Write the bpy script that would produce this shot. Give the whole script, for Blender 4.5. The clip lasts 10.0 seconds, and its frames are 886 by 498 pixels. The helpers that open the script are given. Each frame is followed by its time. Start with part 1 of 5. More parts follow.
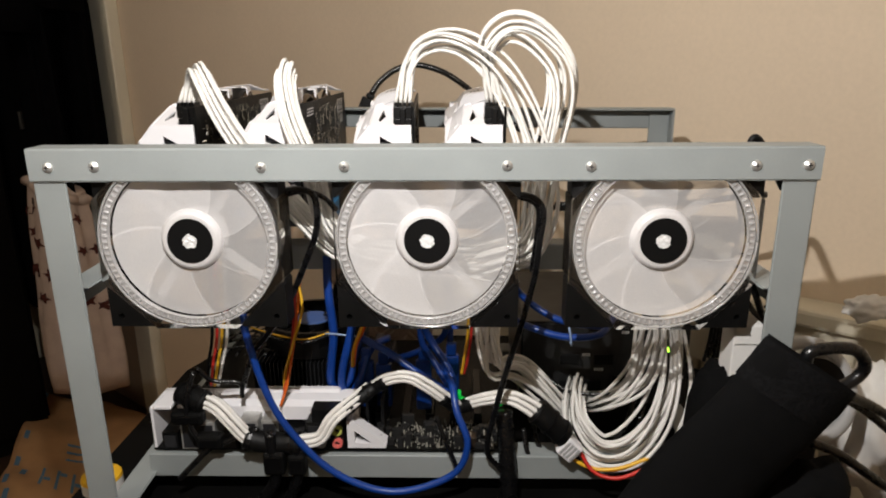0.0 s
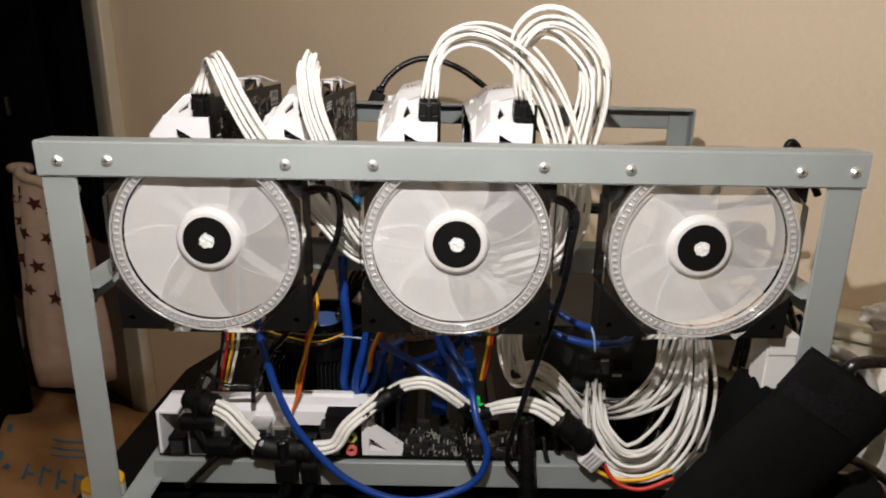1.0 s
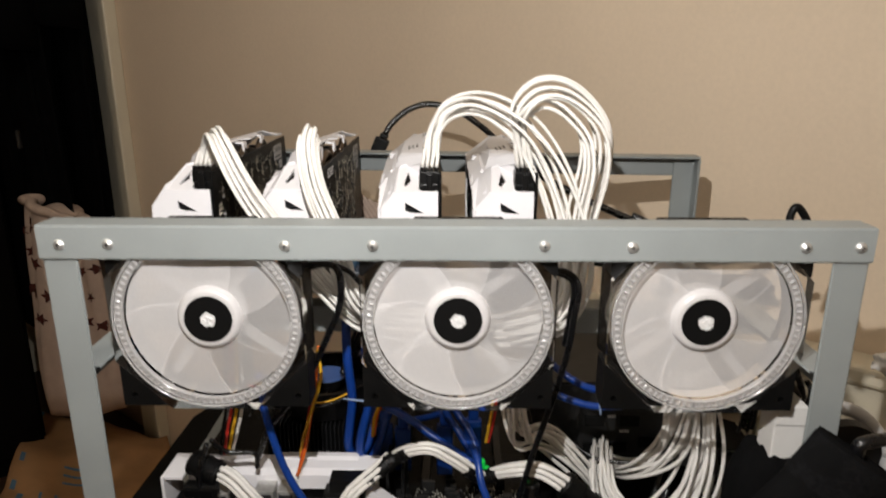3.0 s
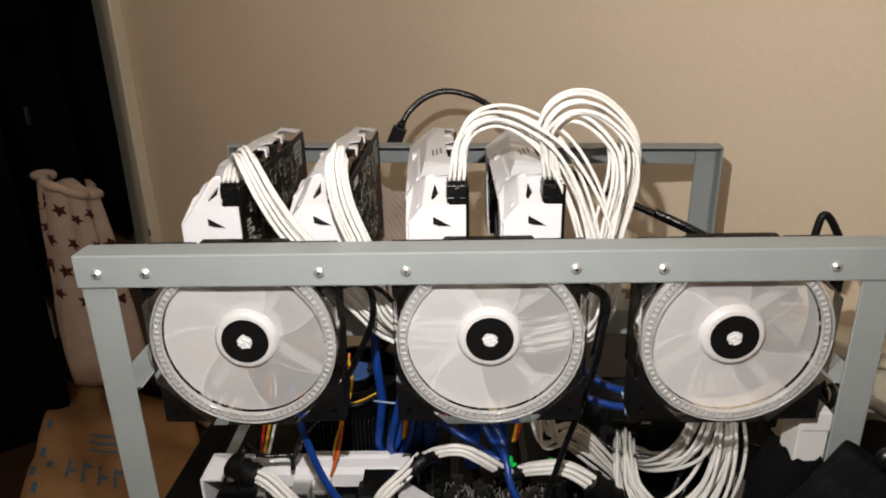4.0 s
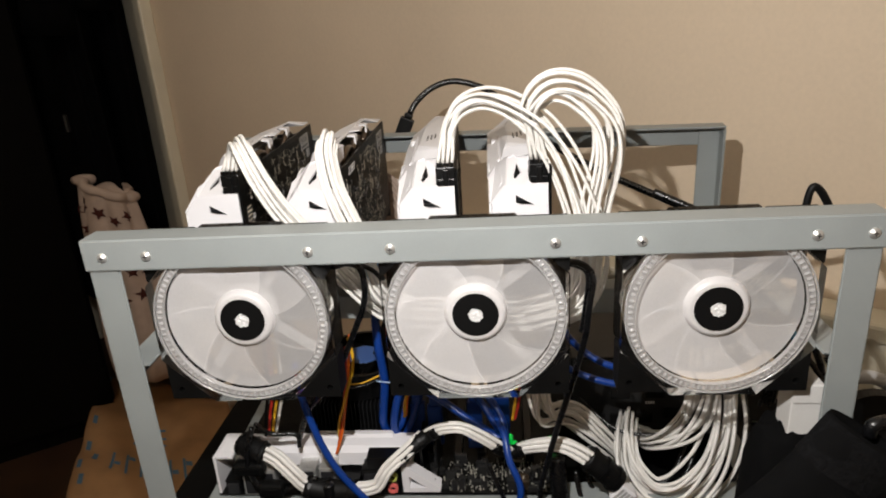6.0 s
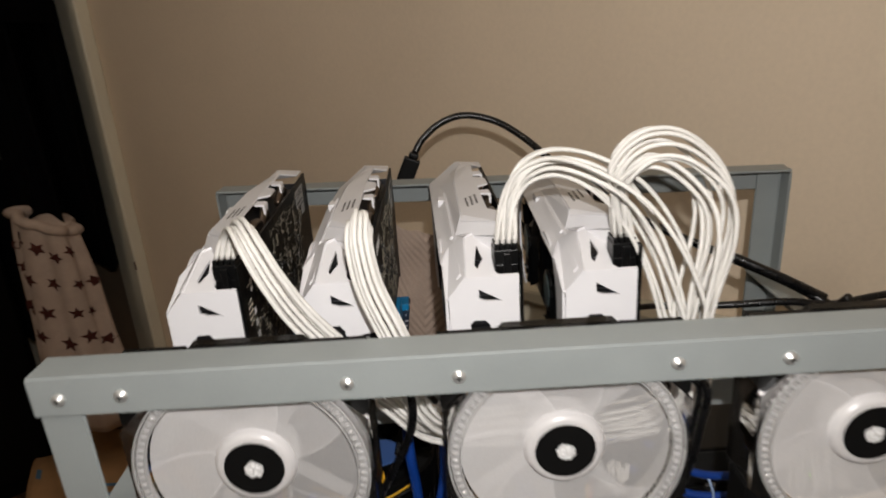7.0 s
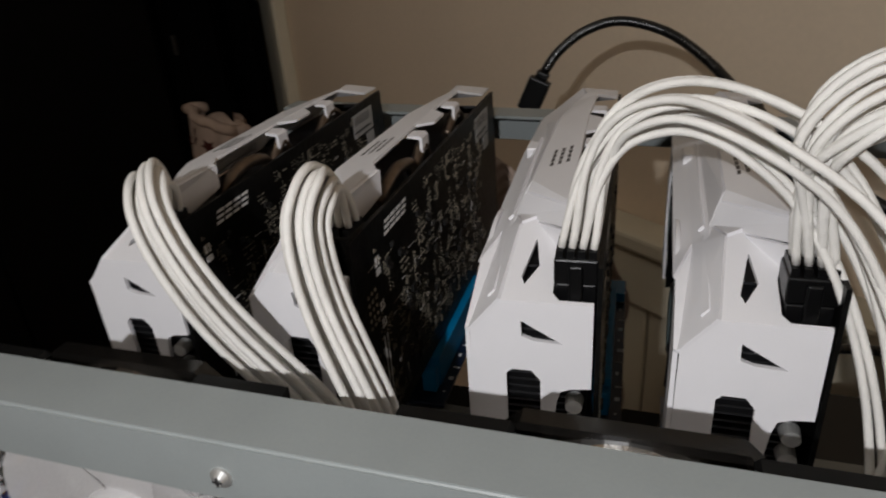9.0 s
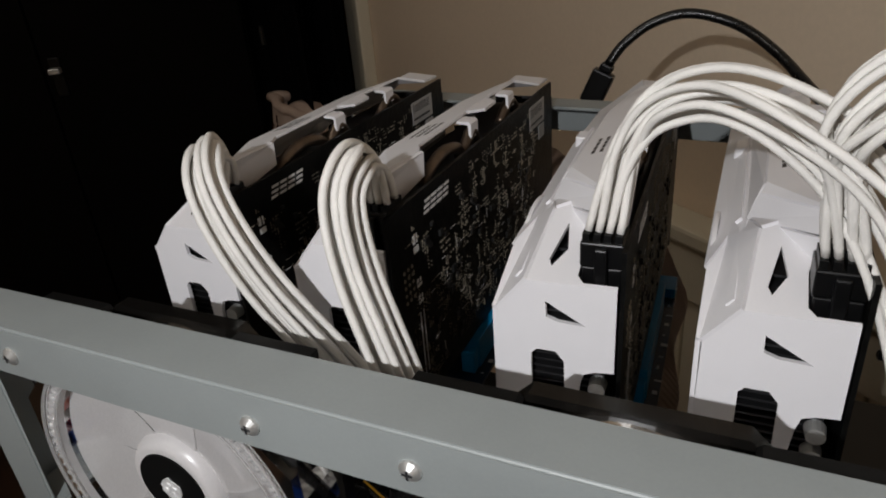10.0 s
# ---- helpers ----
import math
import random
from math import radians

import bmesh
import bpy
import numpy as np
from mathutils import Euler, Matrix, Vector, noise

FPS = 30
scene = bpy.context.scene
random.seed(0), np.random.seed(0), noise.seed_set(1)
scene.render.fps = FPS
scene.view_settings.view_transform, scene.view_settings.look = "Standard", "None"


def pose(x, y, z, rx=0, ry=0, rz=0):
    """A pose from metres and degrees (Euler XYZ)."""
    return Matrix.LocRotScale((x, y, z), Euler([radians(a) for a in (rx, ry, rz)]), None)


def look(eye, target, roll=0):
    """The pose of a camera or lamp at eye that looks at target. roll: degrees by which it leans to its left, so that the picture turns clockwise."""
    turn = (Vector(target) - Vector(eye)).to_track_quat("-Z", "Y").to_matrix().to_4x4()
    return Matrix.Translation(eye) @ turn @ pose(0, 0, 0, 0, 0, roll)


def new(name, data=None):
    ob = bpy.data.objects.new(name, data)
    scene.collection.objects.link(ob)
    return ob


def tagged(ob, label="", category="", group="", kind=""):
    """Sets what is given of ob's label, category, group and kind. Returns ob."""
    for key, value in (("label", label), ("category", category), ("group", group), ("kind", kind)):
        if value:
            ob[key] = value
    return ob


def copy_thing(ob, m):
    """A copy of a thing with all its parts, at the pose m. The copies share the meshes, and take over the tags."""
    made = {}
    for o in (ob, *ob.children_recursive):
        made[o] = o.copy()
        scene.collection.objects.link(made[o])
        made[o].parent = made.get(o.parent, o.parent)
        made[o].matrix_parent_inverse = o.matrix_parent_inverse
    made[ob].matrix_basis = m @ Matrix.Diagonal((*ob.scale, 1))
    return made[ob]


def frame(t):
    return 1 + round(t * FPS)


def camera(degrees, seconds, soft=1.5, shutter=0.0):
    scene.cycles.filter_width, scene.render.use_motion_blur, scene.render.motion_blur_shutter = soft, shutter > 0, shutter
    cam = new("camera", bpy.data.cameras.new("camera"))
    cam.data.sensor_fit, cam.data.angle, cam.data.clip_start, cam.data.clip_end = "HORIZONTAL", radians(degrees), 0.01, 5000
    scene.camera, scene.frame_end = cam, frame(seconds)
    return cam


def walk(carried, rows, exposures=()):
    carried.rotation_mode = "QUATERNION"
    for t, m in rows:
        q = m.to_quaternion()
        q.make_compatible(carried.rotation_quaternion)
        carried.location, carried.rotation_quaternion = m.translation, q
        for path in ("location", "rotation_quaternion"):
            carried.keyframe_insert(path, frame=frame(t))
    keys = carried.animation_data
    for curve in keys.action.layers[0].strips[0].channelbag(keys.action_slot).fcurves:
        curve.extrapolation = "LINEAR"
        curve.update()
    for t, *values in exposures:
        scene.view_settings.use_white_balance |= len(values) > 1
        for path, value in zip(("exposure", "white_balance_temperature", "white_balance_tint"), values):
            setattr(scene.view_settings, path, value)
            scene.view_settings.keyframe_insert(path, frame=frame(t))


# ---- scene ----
cam = camera(67.1, 10.0, soft=1.9, shutter=0.5)
PATH = [
    (0, (0.023, -0.042, 1.069), (-0.025, 1.88, 0.516), -0.4),
    (0.5, (0.013, -0.034, 1.076), (-0.041, 1.877, 0.489), 0.1),
    (1, (-0.008, -0.022, 1.07), (-0.008, 1.894, 0.499), 0.9),
    (1.5, (-0.007, -0.017, 1.076), (0.011, 1.898, 0.501), 1.2),
    (2, (0.007, -0.012, 1.082), (-0.007, 1.899, 0.493), 1.0),
    (2.5, (0.007, -0.009, 1.086), (-0.024, 1.911, 0.529), -0.2),
    (3, (-0.002, -0.007, 1.113), (-0.034, 1.915, 0.562), -0.0),
    (3.2, (-0.011, -0.003, 1.129), (-0.038, 1.914, 0.557), 0.0),
    (4.5, (-0.022, 0.009, 1.171), (-0.071, 1.857, 0.409), -2.2),
    (4.8, (-0.027, 0.015, 1.179), (-0.044, 1.855, 0.395), -2.1),
    (5, (-0.028, 0.016, 1.173), (-0.045, 1.856, 0.39), -1.7),
    (5.2, (-0.022, 0.016, 1.158), (-0.044, 1.861, 0.387), -1.6),
    (6.3, (0.025, -0.019, 1.149), (-0.176, 1.851, 0.468), -4.1),
    (6.5, (0.011, 0.011, 1.156), (-0.128, 1.884, 0.467), -3.9),
    (6.8, (-0.032, 0.073, 1.169), (-0.088, 1.95, 0.479), -3.5),
    (7, (-0.053, 0.109, 1.173), (-0.075, 1.983, 0.474), -3.7),
    (7.2, (-0.071, 0.139, 1.175), (-0.01, 1.995, 0.432), -3.0),
    (7.5, (-0.089, 0.183, 1.179), (0.092, 2.019, 0.407), -3.0),
    (7.7, (-0.104, 0.21, 1.178), (0.115, 2.018, 0.352), -2.3),
    (8, (-0.099, 0.242, 1.16), (0.143, 2.009, 0.254), -0.5),
    (8.2, (-0.084, 0.252, 1.153), (0.056, 2.03, 0.247), -1.1),
    (8.5, (-0.051, 0.262, 1.145), (-0.194, 2.044, 0.249), -0.8),
    (8.7, (-0.024, 0.271, 1.139), (-0.334, 2.033, 0.246), -1.2),
    (9, (0.003, 0.281, 1.136), (-0.591, 1.972, 0.249), -4.5),
    (9.2, (0.01, 0.281, 1.133), (-0.649, 1.952, 0.254), -4.5),
    (9.5, (0.017, 0.279, 1.133), (-0.738, 1.907, 0.249), -4.6),
    (10, (0.021, 0.277, 1.133), (-0.781, 1.883, 0.25), -4.9),
]
EXPOSURES = [(0.0, 0.28, 6500, 10), (2.5, 0.20, 6500, 10), (5.0, 0.16, 6500, 10), (6.5, 0.24, 6500, 10), (6.8, -0.08, 6500, 10), (7.0, -0.22, 6480, 10), (7.2, -0.42, 6450, 10), (8.0, -0.7, 6350, 10), (8.7, -0.80, 6200, 10), (9.3, -0.76, 6150, 10), (10.0, -0.72, 6150, 10)]
walk(cam, [(t, look(eye, target, roll)) for t, eye, target, roll in PATH], EXPOSURES)

# ---- light: the hand-held lamp beside the lens, and a dim room ----
world = bpy.data.worlds.new("World")
scene.world = world
world.use_nodes = True
world.node_tree.nodes["Background"].inputs[0].default_value = (1.0, 0.82, 0.62, 1)
world.node_tree.nodes["Background"].inputs[1].default_value = 0.05


def phone_lamp(at, watts, radius):
    data = bpy.data.lights.new("phone_lamp", "POINT")
    data.energy, data.color, data.shadow_soft_size = watts, (1.0, 0.965, 0.93), radius
    new("phone_lamp", data).location = at


phone_lamp((-0.035, 0.09, 1.230), 9.8, 0.004)


# Added unseen fill lamp for the dim room light; its spot is made up.
def room_fill_lamp(at, watts):
    data = bpy.data.lights.new("room_fill_lamp", "POINT")
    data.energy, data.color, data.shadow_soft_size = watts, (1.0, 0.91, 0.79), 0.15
    new("room_fill_lamp", data).location = at


room_fill_lamp((-0.8, -0.1, 2.25), 11.0)


# ---- materials ----
def mat(name, color, rough=0.5, metal=0.0, vary=0.12, scale=30.0, bump=0.0, fine=400.0, spec=0.5, coat=0.0, dark=None):
    m = bpy.data.materials.new(name)
    m.use_nodes = True
    nt = m.node_tree
    b = nt.nodes["Principled BSDF"]
    tc = nt.nodes.new("ShaderNodeTexCoord")
    n1 = nt.nodes.new("ShaderNodeTexNoise")
    n1.inputs["Scale"].default_value, n1.inputs["Detail"].default_value = scale, 6
    n2 = nt.nodes.new("ShaderNodeTexNoise")
    n2.inputs["Scale"].default_value, n2.inputs["Detail"].default_value = fine, 3
    for n in (n1, n2):
        nt.links.new(tc.outputs["Object"], n.inputs["Vector"])
    add = nt.nodes.new("ShaderNodeMath")
    add.operation = "MULTIPLY_ADD"
    add.inputs[1].default_value = 0.35
    nt.links.new(n2.outputs[0], add.inputs[0])
    nt.links.new(n1.outputs[0], add.inputs[2])
    ramp = nt.nodes.new("ShaderNodeValToRGB")
    ramp.color_ramp.elements[0].position, ramp.color_ramp.elements[1].position = 0.45, 0.95
    low = dark or [c * (1 - vary) for c in color]
    ramp.color_ramp.elements[0].color = (*low, 1)
    ramp.color_ramp.elements[1].color = (*[min(1, c * (1 + vary * 0.5)) for c in color], 1)
    nt.links.new(add.outputs[0], ramp.inputs[0])
    nt.links.new(ramp.outputs[0], b.inputs["Base Color"])
    r = nt.nodes.new("ShaderNodeMapRange")
    r.inputs[3].default_value, r.inputs[4].default_value = max(0.03, rough - 0.08), min(1, rough + 0.08)
    nt.links.new(n1.outputs[0], r.inputs[0])
    nt.links.new(r.outputs[0], b.inputs["Roughness"])
    b.inputs["Metallic"].default_value = metal
    b.inputs["Specular IOR Level"].default_value = spec
    b.inputs["Coat Weight"].default_value = coat
    if bump:
        bp = nt.nodes.new("ShaderNodeBump")
        bp.inputs["Strength"].default_value, bp.inputs["Distance"].default_value = bump, 0.001
        nt.links.new(add.outputs[0], bp.inputs["Height"])
        nt.links.new(bp.outputs[0], b.inputs["Normal"])
    return m


def clear(name, tint, body, share, rough=0.12, gloss=0.12):
    """Clear or frosted plastic: see-through, with a share of milky body and a glossy skin."""
    m = bpy.data.materials.new(name)
    m.use_nodes = True
    nt = m.node_tree
    nt.nodes.remove(nt.nodes["Principled BSDF"])
    out = nt.nodes["Material Output"]
    tr, di, tl, gl = (nt.nodes.new("ShaderNodeBsdf" + k) for k in ("Transparent", "Diffuse", "Translucent", "Glossy"))
    tr.inputs[0].default_value = (*tint, 1)
    di.inputs[0].default_value = tl.inputs[0].default_value = (*body, 1)
    gl.inputs["Roughness"].default_value = rough
    tex = nt.nodes.new("ShaderNodeTexNoise")
    tex.inputs["Scale"].default_value = 60
    rng = nt.nodes.new("ShaderNodeMapRange")
    rng.inputs[3].default_value, rng.inputs[4].default_value = share * 0.85, min(1, share * 1.15)
    nt.links.new(tex.outputs[0], rng.inputs[0])
    m1, m2, m3 = (nt.nodes.new("ShaderNodeMixShader") for _ in range(3))
    m1.inputs[0].default_value, m3.inputs[0].default_value = 0.22, gloss
    nt.links.new(di.outputs[0], m1.inputs[1]), nt.links.new(tl.outputs[0], m1.inputs[2])
    nt.links.new(rng.outputs[0], m2.inputs[0])
    nt.links.new(tr.outputs[0], m2.inputs[1]), nt.links.new(m1.outputs[0], m2.inputs[2])
    nt.links.new(m2.outputs[0], m3.inputs[1]), nt.links.new(gl.outputs[0], m3.inputs[2])
    nt.links.new(m3.outputs[0], out.inputs[0])
    return m


def glassy(name):
    m = bpy.data.materials.new(name)
    m.use_nodes = True
    nt = m.node_tree
    b = nt.nodes["Principled BSDF"]
    b.inputs["Base Color"].default_value = (0.97, 0.97, 0.98, 1)
    b.inputs["Transmission Weight"].default_value, b.inputs["IOR"].default_value = 1.0, 1.49
    tex, rng = nt.nodes.new("ShaderNodeTexNoise"), nt.nodes.new("ShaderNodeMapRange")
    tex.inputs["Scale"].default_value = 90
    rng.inputs[3].default_value, rng.inputs[4].default_value = 0.03, 0.10
    nt.links.new(tex.outputs[0], rng.inputs[0]), nt.links.new(rng.outputs[0], b.inputs["Roughness"])
    return m


def glow(name, color, strength):
    m = bpy.data.materials.new(name)
    m.use_nodes = True
    b = m.node_tree.nodes["Principled BSDF"]
    b.inputs["Base Color"].default_value = (*color, 1)
    b.inputs["Emission Color"].default_value, b.inputs["Emission Strength"].default_value = (*color, 1), strength
    return m


WALL = mat("beige_wall_paint", (0.82, 0.675, 0.51), 0.7, vary=0.10, scale=2.2, bump=0.3, fine=180)
CREAM = mat("cream_gloss_paint", (0.72, 0.66, 0.52), 0.4, vary=0.1, scale=9, bump=0.08)
CEIL = mat("white_ceiling_paint", (0.75, 0.72, 0.66), 0.9, vary=0.05, scale=3)
FLOOR = mat("dark_brown_floor", (0.05, 0.024, 0.012), 0.5, vary=0.5, scale=8, bump=0.2)
WALLSHADE = mat("beige_wall_in_shade", (0.34, 0.25, 0.17), 0.6, vary=0.2, scale=6)
# near-black: the deep shade at the far left is put into this colour
DOORSHADE = mat("door_shade_black", (0.0025, 0.0018, 0.0014), 0.8, vary=0.4, scale=12, spec=0.08)
STEEL = mat("grey_painted_steel", (0.278, 0.302, 0.301), 0.45, 0.0, vary=0.08, scale=25, bump=0.1, fine=900)
SCREW = mat("zinc_screw", (0.72, 0.72, 0.7), 0.35, 0.75, vary=0.15, scale=200)
TABLE = mat("black_table_laminate", (0.003, 0.003, 0.003), 0.6, vary=0.4, scale=20, bump=0.1, spec=0.12)
WHITE = mat("white_plastic", (0.78, 0.77, 0.79), 0.42, vary=0.04, scale=30, bump=0.05, fine=1500)
SLEEVE = mat("white_braided_sleeve", (0.79, 0.77, 0.73), 0.7, vary=0.1, scale=120, bump=0.6, fine=1800)
BLACK = mat("black_plastic", (0.003, 0.003, 0.0033), 0.34, vary=0.3, scale=60, bump=0.1, spec=0.3)
RUBBER = mat("black_rubber", (0.0035, 0.0035, 0.0035), 0.5, vary=0.3, scale=60, bump=0.2, spec=0.2)
CLOTH = mat("black_neoprene", (0.003, 0.003, 0.0032), 0.9, vary=0.3, scale=80, bump=0.6, fine=1500, spec=0.1)
COATM = mat("black_coat_cloth", (0.0022, 0.0022, 0.0026), 0.95, vary=0.4, scale=30, bump=0.6, spec=0.04)
PCB = mat("black_circuit_board", (0.004, 0.004, 0.0038), 0.4, vary=0.5, scale=250, bump=0.3, fine=1500, spec=0.15)
SOLDER = mat("solder_and_chips", (0.36, 0.32, 0.25), 0.4, 0.5, vary=0.6, scale=300)
LEADM = mat("glossy_black_jacket", (0.004, 0.004, 0.0045), 0.28, vary=0.3, scale=150, bump=0.4, fine=900)
PINM = mat("bright_pins", (0.62, 0.6, 0.52), 0.35, 0.5, vary=0.5, scale=300)
CHIP = mat("dark_chip", (0.015, 0.015, 0.015), 0.4, vary=0.3, scale=200)
FIN = mat("dark_fins", (0.06, 0.06, 0.064), 0.4, 0.8, vary=0.3, scale=100)
COPPER = mat("dull_heatpipe", (0.16, 0.12, 0.09), 0.35, 0.9, vary=0.3, scale=80)
BLUE = mat("blue_cable_jacket", (0.004, 0.04, 0.24), 0.35, vary=0.2, scale=60)
BLUECAP = mat("blue_hub_sticker", (0.05, 0.13, 0.38), 0.4, vary=0.1, scale=60)
RISERBLUE = mat("bright_blue_slot", (0.0, 0.22, 0.48), 0.4, vary=0.1, scale=60)
RISERPCB = mat("navy_circuit_board", (0.006, 0.014, 0.04), 0.35, vary=0.3, scale=150)
YELLOW = mat("yellow_wire", (0.75, 0.42, 0.02), 0.45, vary=0.1, scale=80)
RED = mat("red_wire", (0.55, 0.03, 0.02), 0.45, vary=0.1, scale=80)
ORANGE = mat("orange_wire", (0.75, 0.14, 0.01), 0.45, vary=0.1, scale=80)
PRINT = mat("white_print", (0.7, 0.7, 0.7), 0.6, vary=0.1, scale=100)
DARKPRINT = mat("dark_print", (0.02, 0.02, 0.022), 0.4, vary=0.2, scale=100)
FROST = clear("frosted_blade_plastic", (0.93, 0.92, 0.92), (0.88, 0.865, 0.865), 0.69, 0.4, 0.03)
HUBM = clear("frosted_hub_plastic", (0.9, 0.9, 0.9), (0.86, 0.84, 0.84), 0.85, 0.3, 0.06)
CLEAR = clear("clear_plastic", (0.95, 0.95, 0.96), (0.7, 0.7, 0.7), 0.05, 0.08, 0.10)
BEADM = clear("bead_plastic", (0.92, 0.92, 0.92), (0.9, 0.9, 0.9), 0.40, 0.1, 0.25)
SMOKE = clear("smoky_plastic", (0.55, 0.53, 0.50), (0.010, 0.009, 0.008), 0.72, 0.15, 0.06)
NOGLARE = clear("no_glare_blade_plastic", (0.95, 0.95, 0.95), (0.86, 0.845, 0.845), 0.42, 0.3, 0.03)
HALFGLARE = clear("half_glare_blade_plastic", (0.93, 0.93, 0.93), (0.86, 0.845, 0.845), 0.56, 0.3, 0.03)
STRUTM = clear("clear_strut_plastic", (0.9, 0.9, 0.9), (0.85, 0.84, 0.84), 0.45, 0.1, 0.15)
GLASSY = glassy("polished_clear_plastic")
STICKER = mat("black_sticker", (0.003, 0.003, 0.003), 0.7, spec=0.15)
CHROME = mat("bright_foil", (0.88, 0.88, 0.88), 0.5, 0.25, vary=0.2, scale=300, bump=0.5)
PAPER = mat("kraft_paper", (0.44, 0.24, 0.105), 0.8, vary=0.2, scale=14, bump=0.4)
BLUEPRINT = mat("blue_print", (0.1, 0.2, 0.3), 0.8, vary=0.2, scale=50)
FABRIC = mat("cream_fabric", (0.50, 0.385, 0.315), 0.95, vary=0.15, scale=25, bump=0.5, spec=0.1)
STARM = mat("brown_star_print", (0.08, 0.025, 0.02), 0.95, vary=0.3, scale=60, spec=0.1)
BOXM = mat("white_card", (0.75, 0.73, 0.7), 0.7, vary=0.06, scale=30)
CLEARTIE = mat("pale_tie", (0.3, 0.4, 0.6), 0.3)
GREYP = mat("grey_plastic", (0.4, 0.4, 0.4), 0.5, vary=0.1, scale=60)


# ---- mesh helpers ----
def root_of(ob):
    while ob.parent:
        ob = ob.parent
    return ob


def part(name, bm, material, parent, label="", smooth=False):
    """Links a mesh, drawn in the place's own metres, as one part under a thing or a part."""
    base = root_of(parent).matrix_basis.translation if parent else Vector()
    bmesh.ops.translate(bm, verts=bm.verts, vec=-base)
    me = bpy.data.meshes.new(name)
    bm.to_mesh(me)
    bm.free()
    me.materials.append(material)
    if smooth:
        me.polygons.foreach_set("use_smooth", [True] * len(me.polygons))
    ob = new(name, me)
    ob.parent = parent
    if label:
        ob["label"] = label
    return ob


def thing(name, at, label, category, group="", kind=""):
    ob = new(name)
    ob.location = at
    ob.empty_display_size = 0.02
    ob.matrix_basis = Matrix.Translation(at)
    return tagged(ob, label, category, group, kind)


def solo(name, bm, material, label, category, group="", kind="", smooth=False):
    return tagged(part(name, bm, material, None, "", smooth), label, category, group, kind)


def box(bm, x0, x1, y0, y1, z0, z1, bevel=0.0, m=None):
    vs = [bm.verts.new((x, y, z)) for x in (x0, x1) for y in (y0, y1) for z in (z0, z1)]
    fs = [bm.faces.new([vs[i] for i in q]) for q in ((0, 1, 3, 2), (4, 6, 7, 5), (0, 4, 5, 1), (2, 3, 7, 6), (0, 2, 6, 4), (1, 5, 7, 3))]
    if bevel:
        es = list({e for f in fs for e in f.edges})
        r = bmesh.ops.bevel(bm, geom=es, offset=bevel, segments=2, affect="EDGES", profile=0.5)
        vs = list({v for f in r["faces"] for v in f.verts} | {v for v in vs if v.is_valid})
    if m is not None:
        bmesh.ops.transform(bm, matrix=m, verts=vs)
    return vs


def boxed(*a, bevel=0.0, m=None):
    bm = bmesh.new()
    box(bm, *a, bevel=bevel, m=m)
    return bm


def disc(bm, c, axis, r0, r1, h, n=32):
    """A frustum from c along axis, h long."""
    axis = Vector(axis).normalized()
    q = axis.to_track_quat("Z", "Y").to_matrix().to_4x4()
    m = Matrix.Translation(Vector(c) + axis * h / 2) @ q
    return bmesh.ops.create_cone(bm, cap_ends=True, segments=n, radius1=r0, radius2=r1, depth=h, matrix=m)["verts"]


def extrude_poly(bm, outline, holes, m, depth):
    """A plate: an outline with holes in the plane x, y, carried by m and given depth along its -z."""
    edges, start = [], len(bm.verts)
    top = []
    for loop in [outline, *holes]:
        vs = [bm.verts.new((x, y, 0)) for x, y in loop]
        top += vs
        edges += [bm.edges.new((vs[i], vs[(i + 1) % len(vs)])) for i in range(len(vs))]
    fill = bmesh.ops.triangle_fill(bm, use_beauty=True, use_dissolve=False, edges=edges, normal=(0, 0, 1))
    faces = [g for g in fill["geom"] if isinstance(g, bmesh.types.BMFace)]
    ext = bmesh.ops.extrude_face_region(bm, geom=faces, use_keep_orig=True)
    low = [g for g in ext["geom"] if isinstance(g, bmesh.types.BMVert)]
    bmesh.ops.translate(bm, verts=low, vec=(0, 0, -depth))
    bmesh.ops.transform(bm, matrix=m, verts=top + low)
    return top + low


def smooth_path(pts, n):
    """Catmull-Rom through pts."""
    p = [Vector(v) for v in pts]
    p = [p[0] * 2 - p[1], *p, p[-1] * 2 - p[-2]]
    out = []
    seg = len(p) - 3
    for k in range(n + 1):
        u = k / n * seg
        i = min(int(u), seg - 1)
        t = u - i
        a, b, c, d = p[i:i + 4]
        out.append(0.5 * (2 * b + (c - a) * t + (2 * a - 5 * b + 4 * c - d) * t * t + (3 * b - a - 3 * c + d) * t ** 3))
    return out


def frames_along(line):
    """Two unit normals at each point of a line, carried along without twist."""
    res, up = [], None
    for i, p in enumerate(line):
        d = (line[min(i + 1, len(line) - 1)] - line[max(i - 1, 0)]).normalized()
        if up is None:
            up = d.orthogonal().normalized()
        up = (up - d * up.dot(d)).normalized()
        res.append((up, d.cross(up)))
    return res


def tube(bm, line, r, sides=8, flat=1.0):
    rings = []
    for p, (a, b) in zip(line, frames_along(line)):
        rings.append([bm.verts.new(p + (a * math.cos(k * math.tau / sides) + b * flat * math.sin(k * math.tau / sides)) * r) for k in range(sides)])
    for q, s in zip(rings, rings[1:]):
        for k in range(sides):
            bm.faces.new((q[k], q[(k + 1) % sides], s[(k + 1) % sides], s[k]))
    bm.faces.new(rings[0][::-1]), bm.faces.new(rings[-1])
    return bm


def cable(name, pts, r, material, parent=None, n=40, label="", category="", group="", sides=8, flat=1.0):
    bm = tube(bmesh.new(), smooth_path(pts, n), r, sides, flat)
    if parent:
        return part(name, bm, material, parent, label, True)
    return solo(name, bm, material, label, category, group, smooth=True)


